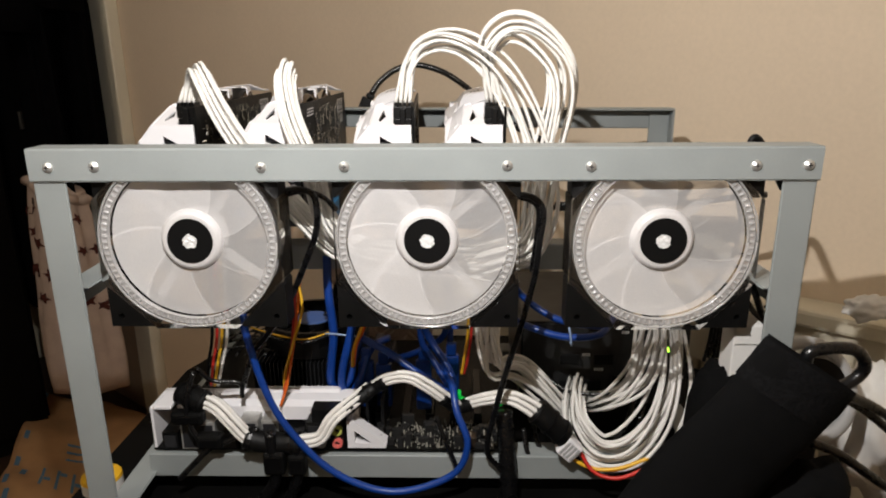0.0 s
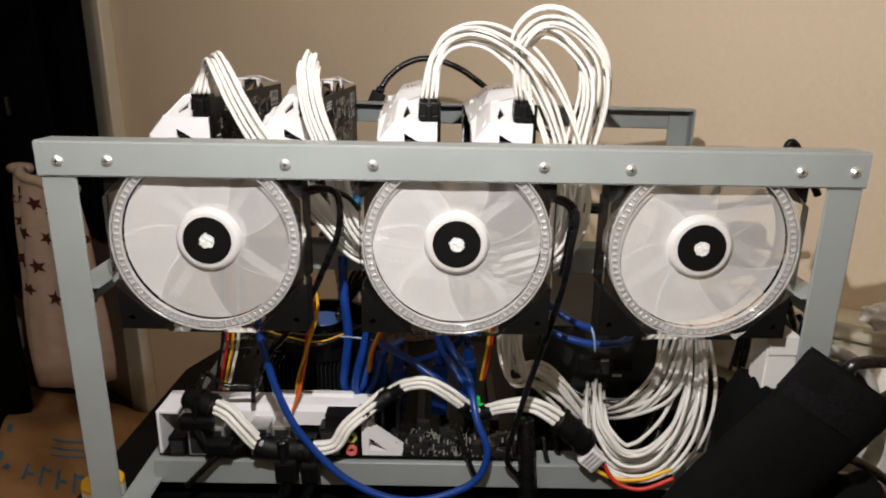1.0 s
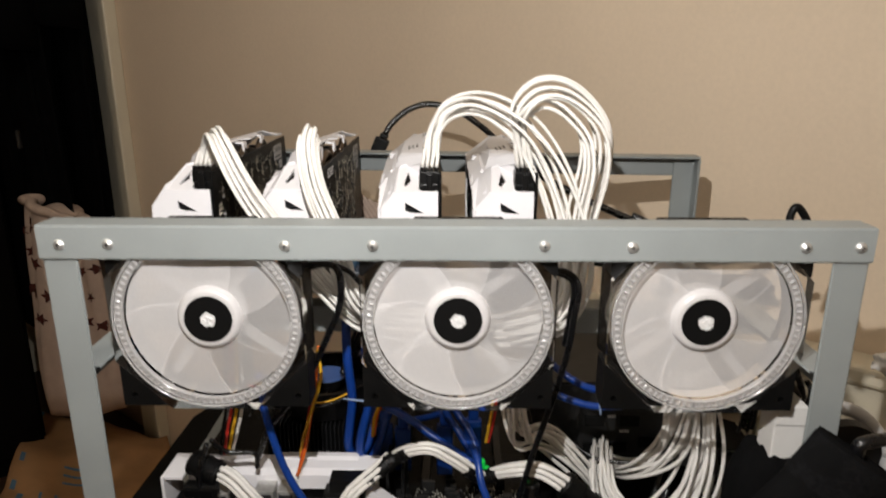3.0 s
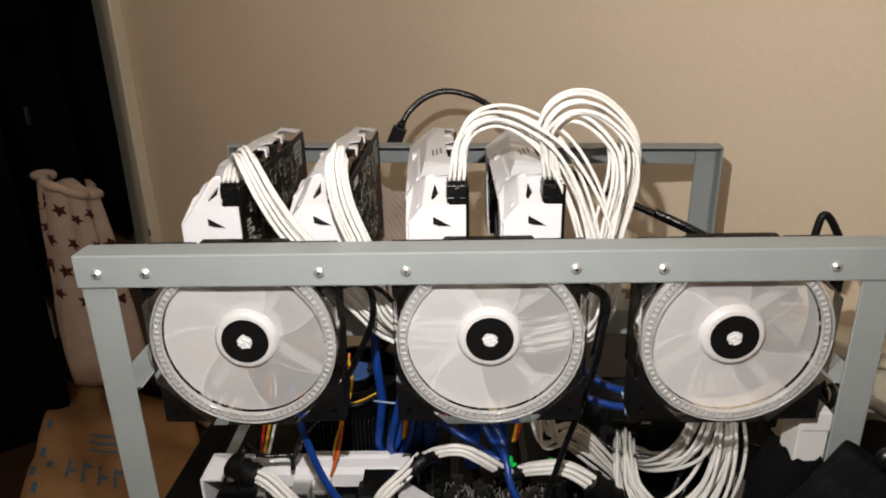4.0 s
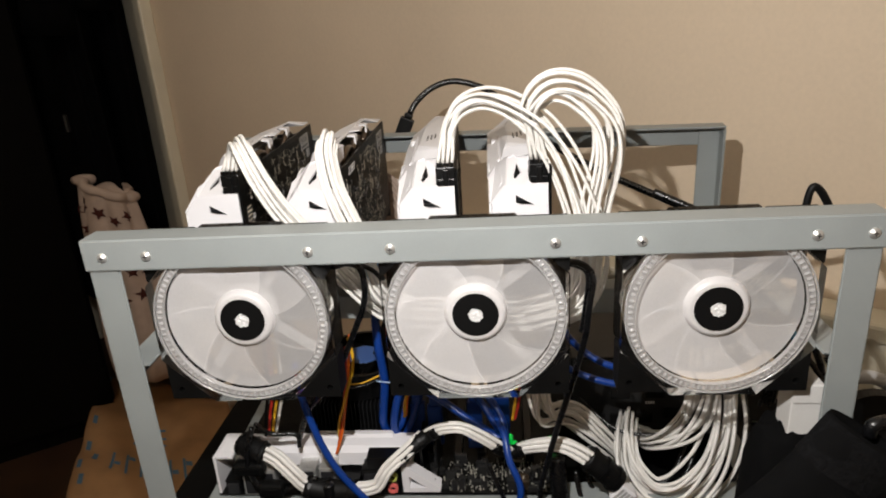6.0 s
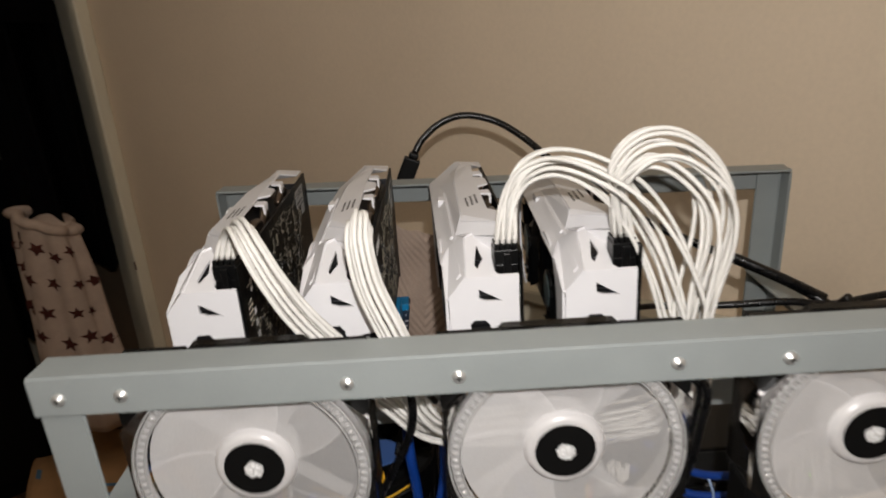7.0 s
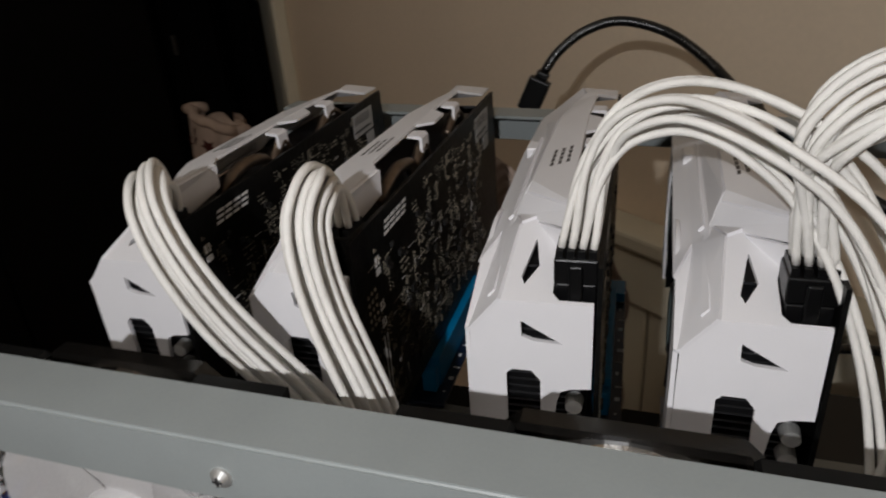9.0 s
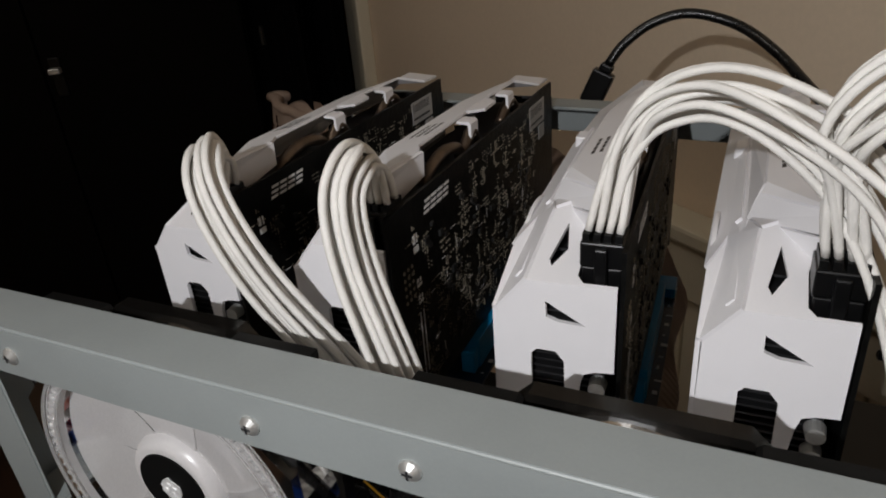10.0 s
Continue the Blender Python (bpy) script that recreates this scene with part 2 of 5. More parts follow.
def bundle(name, pts, count, r, spread, material, label, group="", start=None, seed=1, wander=0.35, n=36, piece="cable", ends=1.0):
    """A bundle of cables round one course; start: the grid of sockets they leave from."""
    rnd = random.Random(seed)
    top = thing(name, Vector(pts[0]), label, "cable", group)
    line = smooth_path(pts, n)
    fr = frames_along(line)
    for k in range(count):
        ang, rad = k * 2.4, math.sqrt((k + 0.5) / count)
        o = Vector((math.cos(ang), math.sin(ang))) * rad
        ph, am = rnd.uniform(0, 6.3), rnd.uniform(0.4, 1) * wander
        mine = []
        for i, (p, (a, b)) in enumerate(zip(line, fr)):
            t = i / n
            w = spread[0] + (spread[1] - spread[0]) * min(1, t * 2) if t < 0.5 else spread[1] + (spread[2] - spread[1]) * (t * 2 - 1)
            s = Vector((o.x + am * math.sin(t * 5 + ph) * math.sin(math.pi * t), o.y + am * math.cos(t * 4 + ph) * math.sin(math.pi * t)))
            q = p + (a * s.x + b * s.y) * w
            if start and t < 0.25:
                g = Vector(start[k % len(start)])
                f = 1 - t / 0.25
                q = q.lerp(g + (p - line[0]), f * f * (3 - 2 * f))
            mine.append(q)
        part(piece, tube(bmesh.new(), mine, r, 7), material, top, "", True)
    return top


# ---- the room: one wall runs askew behind the rig ----
W0, WA = Vector((0.18, 0.93, 0)), radians(-37)
WU, WN = Vector((math.cos(WA), math.sin(WA), 0)), Vector((math.sin(WA), -math.cos(WA), 0))
WM = Matrix.Translation(W0) @ Matrix.Rotation(WA, 4, "Z")   # local x along the wall, -y into the room


def wall_at(u, n, z=0.0):
    return W0 + WU * u + WN * n + Vector((0, 0, z))


FLOOR_Z = 0.0


def room():
    tagged(part("floor", boxed(-4.6, 1.9, -3.0, 0.1, -0.1, FLOOR_Z, m=WM), FLOOR, None), "dark brown wooden floor in deep shade", "floor", kind="structure")
    tagged(part("ceiling", boxed(-4.6, 1.9, -3.0, 0.1, 2.4, 2.5, m=WM), CEIL, None), "plain white painted ceiling", "ceiling", kind="structure")
    tagged(part("wall_north", boxed(-1.31, 1.9, 0.0, 0.1, 0, 2.4, m=WM), WALL, None), "warm beige painted plaster wall behind the rig", "wall", kind="structure")
    tagged(part("wall_north_over_door", boxed(-4.6, -1.31, 0.0, 0.1, 2.05, 2.4, m=WM), WALL, None), "beige painted wall above the door", "wall", kind="structure")
    tagged(part("wall_east", boxed(1.9, 2.0, -3.0, 0.1, 0, 2.4, m=WM), WALL, None), "plain beige painted wall", "wall", kind="structure")
    tagged(part("wall_west", boxed(-4.7, -4.6, -3.0, 0.1, 0, 2.4, m=WM), WALL, None), "plain beige painted wall in shade", "wall", kind="structure")
    tagged(part("wall_south", boxed(-4.6, 1.9, -3.1, -3.0, 0, 2.4, m=WM), WALL, None), "plain beige painted wall", "wall", kind="structure")
    # door in its opening, with the architrave
    door = thing("door_1", wall_at(-1.6, 0.0), "closed leaf in a cream frame behind coats, standing in for shaded beige wall", "door", kind="structure")
    # Leaf stands for beige wall behind the coats, its shade put into the tan.
    part("leaf", boxed(-2.14, -1.36, 0.03, 0.07, 0.0, 2.0, bevel=0.003, m=WM), WALLSHADE, door)
    for name, a in (("jamb", (-1.36, -1.31, -0.02, 0.1, 0, 2.05)), ("jamb", (-2.19, -2.14, -0.02, 0.1, 0, 2.05)), ("head", (-2.14, -1.36, -0.02, 0.1, 2.0, 2.05))):
        part(name, boxed(*a, bevel=0.004, m=WM), CREAM, door)
    part("wall_infill", boxed(-4.6, -2.19, 0.0, 0.1, 0, 2.05, m=WM), WALL, door)
    trim = thing("trim", wall_at(-1.2, 0.0), "cream painted moulded door architrave, chipped in places", "trim", kind="structure")
    part("flat", boxed(-1.312, -1.258, -0.022, 0.0, 0, 2.1, bevel=0.004, m=WM), CREAM, trim)
    part("bead", boxed(-1.258, -1.245, -0.032, 0.0, 0, 2.1, bevel=0.004, m=WM), CREAM, trim)
    part("chipped_spot", boxed(-1.2475, -1.2430, -0.0340, -0.0322, 0.592, 0.612, m=WM), STARM, trim, "dark chip in the paint")
    # low panelling along the wall, with a moulded cap
    wain = thing("wainscot", wall_at(0.3, 0.0), "cream painted tongue-and-groove panelling with a moulded cap", "panelling", kind="structure")
    part("cap", boxed(-0.40, 1.9, -0.052, 0.0, 0.765, 0.787, bevel=0.005, m=WM), CREAM, wain)
    part("rail", boxed(-0.395, 1.9, -0.038, 0.0, 0.685, 0.765, bevel=0.004, m=WM), CREAM, wain)
    part("skirting", boxed(-0.395, 1.9, -0.034, 0.0, 0.0, 0.12, bevel=0.004, m=WM), CREAM, wain)
    u = -0.39
    while u < 1.88:
        part("board", boxed(u + 0.001, u + 0.045, -0.024, 0.0, 0.12, 0.685, bevel=0.004, m=WM), CREAM, wain)
        u += 0.047


room()


# ---- the table ----
TOP = 0.700


def table():
    t = thing("table", (0.1, 0.4, 0), "low black laminate table under the mining rig", "table")
    bm = bmesh.new()
    out = [(-0.325, 0.0), (0.33, 0.0), (0.33, 0.70), (0.16, 0.81), (-0.27, 0.81), (-0.312, 0.70)]
    extrude_poly(bm, out, [], Matrix.Translation((0, 0, TOP)), 0.03)
    part("tabletop", bm, TABLE, t)
    for x, y in ((-0.29, 0.04), (0.29, 0.04), (-0.27, 0.66), (0.29, 0.62)):
        part("leg", boxed(x - 0.02, x + 0.02, y - 0.02, y + 0.02, 0, TOP - 0.03, bevel=0.002), TABLE, t)


table()

# ---- the rig's frame of bolted steel angle ----
FY = 0.393     # front face of the front rail
RZ = 1.0125    # top of the rails
A, TK = 0.0225, 0.002


def angle(bm, p, q, side, up):
    """A steel angle from p to q: the leaf's faces lie along side and up from the line p-q."""
    p, q, side, up = Vector(p), Vector(q), Vector(side).normalized(), Vector(up).normalized()
    prof = [(0, 0), (A, 0), (A, TK), (TK, TK), (TK, A), (0, A)]
    rings = [[bm.verts.new(c + side * a + up * b) for a, b in prof] for c in (p, q)]
    for k in range(6):
        bm.faces.new((rings[0][k], rings[0][(k + 1) % 6], rings[1][(k + 1) % 6], rings[1][k]))
    bm.faces.new(rings[0][::-1]), bm.faces.new(rings[1])
    bmesh.ops.recalc_face_normals(bm, faces=bm.faces)
    bmesh.ops.bevel(bm, geom=[e for e in bm.edges if e.calc_length() > 0.1], offset=0.0010, segments=3, affect="EDGES")
    return bm


def bar(name, p, q, side, up, parent):
    return part(name, angle(bmesh.new(), p, q, side, up), STEEL, parent)


def screw(parent, at, axis=(0, -1, 0), r=0.0036):
    bm = bmesh.new()
    ax = Vector(axis)
    disc(bm, at, ax, r, r * 0.95, 0.0008, 20)
    disc(bm, Vector(at) + ax * 0.0008, ax, r * 0.95, r * 0.45, 0.0014, 20)
    s = part("screw", bm, SCREW, parent, "round zinc screw head")
    c = bmesh.new()
    x, z = at[0], at[2]
    y = at[1] - 0.00225
    box(c, x - r * 0.45, x + r * 0.45, y - 0.0001, y + 0.0002, z - r * 0.1, z + r * 0.1)
    box(c, x - r * 0.1, x + r * 0.1, y - 0.00015, y + 0.0002, z - r * 0.45, z + r * 0.45)
    part("cross_slot", c, DARKPRINT, s)


SCREWS = (-0.250, -0.219, -0.1075, -0.0525, 0.0545, 0.109, 0.2155, 0.249)
XL, XR = -0.264, 0.258
BL, BR = Vector((-0.270, 0.745, 0)), Vector((0.252, 0.700, 0))   # rear corners


def rig_frame():
    f = thing("rig_frame", (0, 0.55, TOP), "open mining rig frame of grey painted steel angle, bolted", "frame")
    z = Vector((0, 0, 1))
    bar("front_rail", (XL, FY, RZ), (XR, FY, RZ), (0, 1, 0), (0, 0, -1), f)
    lay = TK + 0.0004
    bar("leg", (XL + 0.0004, FY + lay, TOP), (XL + 0.0004, FY + lay, RZ - TK - 0.0004), (1, 0, 0), (0, 1, 0), f)
    bar("leg", (XR - 0.0004, FY + lay, TOP), (XR - 0.0004, FY + lay, RZ - TK - 0.0004), (-1, 0, 0), (0, 1, 0), f)
    d = (BR - BL).normalized()
    nb = Vector((d.y, -d.x, 0))
    bar("rear_rail", BL + z * 1.015, BR + z * 1.015, nb, (0, 0, -1), f)
    bar("leg", BL + z * TOP + d * 0.0004 + nb * lay, BL + z * (1.015 - TK - 0.0004) + d * 0.0004 + nb * lay, d, nb, f)
    bar("leg", BR + z * TOP - d * 0.0004 + nb * lay, BR + z * (1.015 - TK - 0.0004) - d * 0.0004 + nb * lay, -d, nb, f)
    # side and cross bars half way up, on which the cards stand
    for s, (px, b) in enumerate(((XL + 0.004, BL), (XR - 0.004, BR))):
        x1 = b.x + (0.004 if s == 0 else -0.004)
        bar("side_bar", (px, FY + 0.004, 0.915), (x1, b.y - 0.004, 0.915), (1 if s == 0 else -1, 0, 0), (0, 0, -1), f)
        bar("foot_bar", (px, FY + 0.004, 0.7255), (x1, b.y - 0.004, 0.7255), (1 if s == 0 else -1, 0, 0), (0, 0, -1), f)
    bar("cross_bar", (XL + 0.006, 0.515, 0.9125), (XR - 0.006, 0.515, 0.9125), (0, 1, 0), (0, 0, -1), f)
    bar("tray_bar", (XL + 0.02, 0.456, 0.7425), (XR - 0.01, 0.456, 0.7425), (0, 1, 0), (0, 0, -1), f)
    bar("tray_bar", (XL + 0.006, 0.69, 0.7425), (XR - 0.008, 0.69, 0.7425), (0, -1, 0), (0, 0, -1), f)
    for i, x in enumerate(SCREWS):
        screw(f, (x, FY, 1.0 + 0.0004 * math.sin(i * 2.1)))


rig_frame()


# ---- case fans bolted under the front rail ----
def bead_mesh():
    bm = bmesh.new()
    bmesh.ops.create_icosphere(bm, subdivisions=1, radius=1)
    me = bpy.data.meshes.new("bead")
    bm.to_mesh(me)
    bm.free()
    me.materials.append(BEADM)
    me.polygons.foreach_set("use_smooth", [True] * len(me.polygons))
    return me


BEAD = bead_mesh()


def case_fan(c, glare_gap, strut):
    """A clear 120 mm fan seen from its front; c: centre of the front face."""
    f = thing("case_fan", c, "clear case fan with frosted blades and a beaded light ring", "fan", "fans under the rail")
    c = Vector(c)
    S, R = 0.0635, 0.0606
    M = Matrix.Translation(c) @ Matrix.Rotation(radians(90), 4, "X")   # plate's x, y -> world x, z; front faces the room

    def circ(r, n=64, a0=0.0):
        return [(r * math.cos(a0 + k * math.tau / n), r * math.sin(a0 + k * math.tau / n)) for k in range(n)]
    k = 0.0345
    octo = [(S, -S + k), (S, S - k), (S - k, S), (-S + k, S), (-S, S - k), (-S, -S + k), (-S + k, -S), (S - k, -S)]
    bm = bmesh.new()
    extrude_poly(bm, octo, [circ(R)], M, 0.004)
    plate = part("front_frame", bm, GLASSY, f, "clear plastic front plate")
    # thin milky tubes on the plate: glints of the polished rim, put into shape
    for rr, th in ((R + 0.0008, 0.0007), (R - 0.0052, 0.0005)):
        line = [M @ Vector((rr * math.cos(k * math.tau / 64), rr * math.sin(k * math.tau / 64), 0.0006)) for k in range(65)]
        part("rim_glint", tube(bmesh.new(), line, th, 6), BEADM, plate, "", True)
    bm = bmesh.new()
    extrude_poly(bm, octo, [circ(R)], M @ Matrix.Translation((0, 0, -0.0250)), 0.0060)
    part("rear_frame", bm, SMOKE, f, "smoky plastic rear plate")
    bm = bmesh.new()
    tube_wall = [circ(R + 0.0015), circ(R)]
    extrude_poly(bm, tube_wall[0], [tube_wall[1]], M @ Matrix.Translation((0, 0, -0.0042)), 0.0206)
    duct = part("duct", bm, GLASSY, f, "clear duct wall")
    plate.visible_shadow = duct.visible_shadow = False
    # light ring of small lens beads
    bm = bmesh.new()
    extrude_poly(bm, circ(R - 0.0002), [circ(R - 0.0048)], M @ Matrix.Translation((0, 0, -0.001)), 0.003)
    ring = part("light_ring", bm, STRUTM, f, "clear ring set with small beads")
    for i in range(84):
        a = i * math.tau / 84
        bead = new("bead", BEAD)
        bead.parent = ring
        bead.matrix_basis = Matrix.Translation(-c) @ M @ Matrix.Rotation(a, 4, "Z") @ Matrix.Translation((R - 0.0026, 0, -0.0006)) @ Matrix.Diagonal((0.0022, 0.0013, 0.0014, 1))
    # black corner pads
    for i in range(4):
        a = [(S + 0.0002, S + 0.0002), (S - 0.032, S + 0.0002), (S - 0.0335, S - 0.0015), (S - 0.030, S - 0.005), (S - 0.005, S - 0.030), (S - 0.0015, S - 0.0335), (S + 0.0002, S - 0.032)]
        hole = [(x + S - 0.0075, y + S - 0.0075) for x, y in circ(0.0022, 12)]
        bm = bmesh.new()
        r = M @ Matrix.Rotation(i * math.pi / 2, 4, "Z")
        extrude_poly(bm, a, [hole], r @ Matrix.Translation((0, 0, -0.0042)), 0.0204)
        pad = part("corner_pad", bm, RUBBER, f, "black rubber corner pad")
        bm = bmesh.new()
        extrude_poly(bm, [(x * 0.96 - 0.0005 + 0.002, y * 0.96 - 0.0005 + 0.002) for x, y in a[1:6]], [], r @ Matrix.Translation((0, 0, -0.0041)), 0.0008)
        part("pad_face", bm, BLACK, pad)
    # flared hub
    bm = bmesh.new()
    prof = [(0.0172, 0.0036), (0.0184, 0.0037), (0.0196, 0.0043), (0.0206, 0.0054), (0.0214, 0.0068), (0.0222, 0.0090)]
    rings = [[bm.verts.new(c + Vector((r * math.cos(k * math.tau / 56), d, r * math.sin(k * math.tau / 56)))) for k in range(56)] for r, d in prof]
    for p, q in zip(rings, rings[1:]):
        for j in range(56):
            bm.faces.new((p[j], p[(j + 1) % 56], q[(j + 1) % 56], q[j]))
    bm.faces.new(rings[0])
    bmesh.ops.recalc_face_normals(bm, faces=bm.faces)
    hub = part("hub", bm, HUBM, f, "frosted white hub", True)
    turn = glare_gap - 0.449 - 0.17
    bm = bmesh.new()
    disc(bm, c + Vector((0, 0.0036, 0)), (0, -1, 0), 0.0160, 0.0158, 0.0006, 48)
    st = part("sticker", bm, STICKER, hub, "round black sticker")
    bm = bmesh.new()
    ern = random.Random(int(c.x * 1000))
    edge = [((0.0050 + ern.uniform(-0.0007, 0.0006)) * math.cos(k * math.tau / 24), (0.0050 + ern.uniform(-0.0007, 0.0006)) * math.sin(k * math.tau / 24)) for k in range(24)]
    extrude_poly(bm, edge, [], M @ Matrix.Translation((0, 0, -0.0024)), 0.0005)
    for i in range(4):
        a = i * math.tau / 4 + turn
        disc(bm, c + Vector((0.0022 * math.cos(a), 0.0025, 0.0022 * math.sin(a))), (0, -1, 0), 0.0014, 0.0009, 0.0004 + 0.00005 * i, 14)
    part("emblem", bm, CHROME, st, "shiny foil emblem")
    # seven wide, twisted blades
    for i in range(7):
        a0 = i * math.tau / 7 + turn
        bm = bmesh.new()
        nr, na = 6, 7
        grid = []
        for r_i in range(nr + 1):
            t = r_i / nr
            rad = 0.0215 + (0.0554 - 0.0215) * t
            span = 0.925
            sweep = 0.35 * t
            row = []
            for a_i in range(na + 1):
                s = a_i / na - 0.5
                an = a0 + sweep + s * span
                dep = 0.0082 - 0.0020 * t + s * 0.0006
                row.append(bm.verts.new(c + Vector((rad * math.cos(an), dep, rad * math.sin(an)))))
            grid.append(row)
        for r_i in range(nr):
            for a_i in range(na):
                bm.faces.new((grid[r_i][a_i], grid[r_i][a_i + 1], grid[r_i + 1][a_i + 1], grid[r_i + 1][a_i]))
        # Milky share differs by blade: the flash glare is put into the material.
        part("blade", bm, (NOGLARE, NOGLARE, HALFGLARE, FROST, FROST, FROST, HALFGLARE)[i], f, "frosted fan blade, clearer where the glare is left out" if i < 2 else "frosted fan blade", True)
    # rear struts and motor cup
    bm = bmesh.new()
    disc(bm, c + Vector((0, 0.0185, 0)), (0, 1, 0), 0.021, 0.021, 0.005, 32)
    part("motor_cup", bm, HUBM, f)
    for i in range(4):
        m = Matrix.Translation(c) @ Matrix.Rotation(radians(-strut + 90 * i), 4, "Y")
        part("strut", boxed(0.0205, 0.056, 0.019, 0.0235, -0.0035, 0.0035, bevel=0.0008, m=m), STRUTM, f, "clear strut")
    return f


HUBS = ((-0.1632, radians(-38), -36), (0.0010, radians(8), 38), (0.1622, radians(28), 38))   # place, middle of the blades left without glare, first strut
for hx, glare_gap, strut in HUBS:
    case_fan((hx, FY + TK + 0.0012, 0.9475), glare_gap, strut)


# ---- graphics cards ----
CARD_Y, CARD_Z = 0.471, 1.012


def arc(cx, cy, r, a0, a1, n=6):
    return [(cx + r * math.cos(radians(a0 + (a1 - a0) * k / n)), cy + r * math.sin(radians(a0 + (a1 - a0) * k / n))) for k in range(n + 1)]


def card_pose(x, z, yaw, nod):
    return Matrix.Translation((x, CARD_Y, CARD_Z + z)) @ Matrix.Rotation(radians(yaw), 4, "Z") @ Matrix.Rotation(radians(-nod), 4, "X")


def graphics_card(x, lift, yaw, nod):
    """Built with its tail towards the room; x, z start at the upper window's corner."""
    base = Vector((x, CARD_Y, CARD_Z))
    g = thing("graphics_card", base, "white two-fan graphics card standing upright on a riser", "graphics card", "cards in the rig")
    T = Matrix.Translation(base)
    V = lambda a, b, c: base + Vector((a, b, c))
    bm = bmesh.new()
    FX = T @ Matrix.Rotation(radians(90), 4, "X")     # plate in x, z, facing the room
    low = -0.052
    out = [(-0.0185, low), (-0.0055, low), (-0.0055, -0.0225), (-0.0035, -0.0205), (0.0035, -0.0205), (0.0066, -0.0245), (0.0068, low + 0.006), (0.0075, low), (0.0105, low),
           (0.0125, -0.0330), (0.0138, -0.0285), (0.0175, -0.0270), (0.0243, -0.0262), (0.0243, 0.0077), (-0.0068, 0.0077), (-0.0180, -0.0060)]
    tri_hole = [(0.0, 0.0), (0.0002, -0.0062), (0.0045, -0.0078), (0.0145, -0.0084), (0.0105, -0.0062)]
    extrude_poly(bm, out, [tri_hole], FX, 0.0018)
    # sloping upper part of the tail, cut out round the socket
    UP = T @ Matrix.Translation((0, 0, 0.0077)) @ Matrix.Rotation(math.atan(0.37), 4, "X")
    up_out = [(-0.0068, 0), (0.0243, 0), (0.0243, 0.0015), (0.0128, 0.0015), (0.0104, 0.0045), (0.0102, 0.0200), (0.0118, 0.0222), (0.0150, 0.0222), (0.0010, 0.0400), (-0.0040, 0.0370), (-0.0062, 0.0200)]
    slit = [(0.0022, 0.0300), (-0.0010, 0.0110), (0.0004, 0.0078), (0.0046, 0.0165)]
    extrude_poly(bm, up_out, [slit], UP, 0.0016)

    def quad(*pts):
        vs = [bm.verts.new(V(*p)) for p in pts]
        f = bm.faces.new(vs)
        f.normal_update()
        ext = bmesh.ops.extrude_face_region(bm, geom=[f], use_keep_orig=True)
        lowv = [e for e in ext["geom"] if isinstance(e, bmesh.types.BMVert)]
        bmesh.ops.translate(bm, verts=lowv, vec=-f.normal * 0.0014)
    # slanting bright facet in front of the raised top, with a recess under it
    UL, UR, LR, LL = (-0.0050, 0.0550, 0.0246), (0.0180, 0.0225, 0.0322), (0.0150, 0.0193, 0.0262), (-0.0078, 0.0512, 0.0164)
    quad(LL, LR, UR, UL)
    quad((0.0150, 0.0208, 0.0150), (0.0146, 0.0198, 0.0256), (0.0010, 0.0384, 0.0206))
    quad((0.0195, 0.0480, 0.0220), (0.0200, 0.0480, 0.0328), UR, LR, (0.0150, 0.0208, 0.0150))
    quad((-0.0040, 0.0347, 0.0203), (0.0010, 0.0378, 0.0214), LL)
    # raised top, tilted to the fan side, narrower beside the open heatsink
    quad(UL, UR, (0.0200, 0.0480, 0.0316), (0.0135, 0.0600, 0.0304), (-0.0035, 0.0600, 0.0270))
    quad((-0.0035, 0.0600, 0.0270), (0.0135, 0.0600, 0.0304), (0.0130, 0.1480, 0.0304), (-0.0020, 0.1480, 0.0272))
    quad((0.0130, 0.1180, 0.0301), (0.0210, 0.1240, 0.0301), (0.0210, 0.1400, 0.0301), (0.0130, 0.1480, 0.0301))
    quad((-0.0020, 0.1480, 0.0272), (0.0130, 0.1480, 0.0304), (0.0150, 0.1900, 0.0302), (0.0030, 0.1900, 0.0262))
    quad((0.0030, 0.1900, 0.0262), (0.0150, 0.1900, 0.0302), (0.0250, 0.2080, 0.0240), (0.0075, 0.2080, 0.0262))
    quad((0.0075, 0.2080, 0.0262), (0.0250, 0.2080, 0.0240), (0.0250, 0.2270, 0.0232), (0.0050, 0.2270, 0.0250))
    # kerb beside the raised top, groove and sloping flank
    quad(UL, (-0.0035, 0.0600, 0.0270), (-0.0020, 0.1480, 0.0272), (-0.0085, 0.1480, 0.0186), LL)
    quad(LL, (-0.0085, 0.1480, 0.0186), (-0.0135, 0.1480, 0.0150), (-0.0135, 0.0470, 0.0105))
    quad((-0.0068, 0.0, 0.0077), (-0.0040, 0.0347, 0.0203), LL, (-0.0135, 0.0470, 0.0105), (-0.0180, 0.0, -0.0060))
    quad((-0.0135, 0.0470, 0.0105), (-0.0135, 0.1480, 0.0150), (-0.0200, 0.1480, 0.0095), (-0.0200, 0.0300, 0.0050))
    quad((-0.0180, 0.0, -0.0060), (-0.0135, 0.0470, 0.0105), (-0.0200, 0.0300, 0.0050), (-0.0200, 0.0010, -0.0060))
    quad((-0.0020, 0.1480, 0.0272), (0.0030, 0.1900, 0.0262), (-0.0125, 0.1900, 0.0135), (-0.0085, 0.1480, 0.0186))
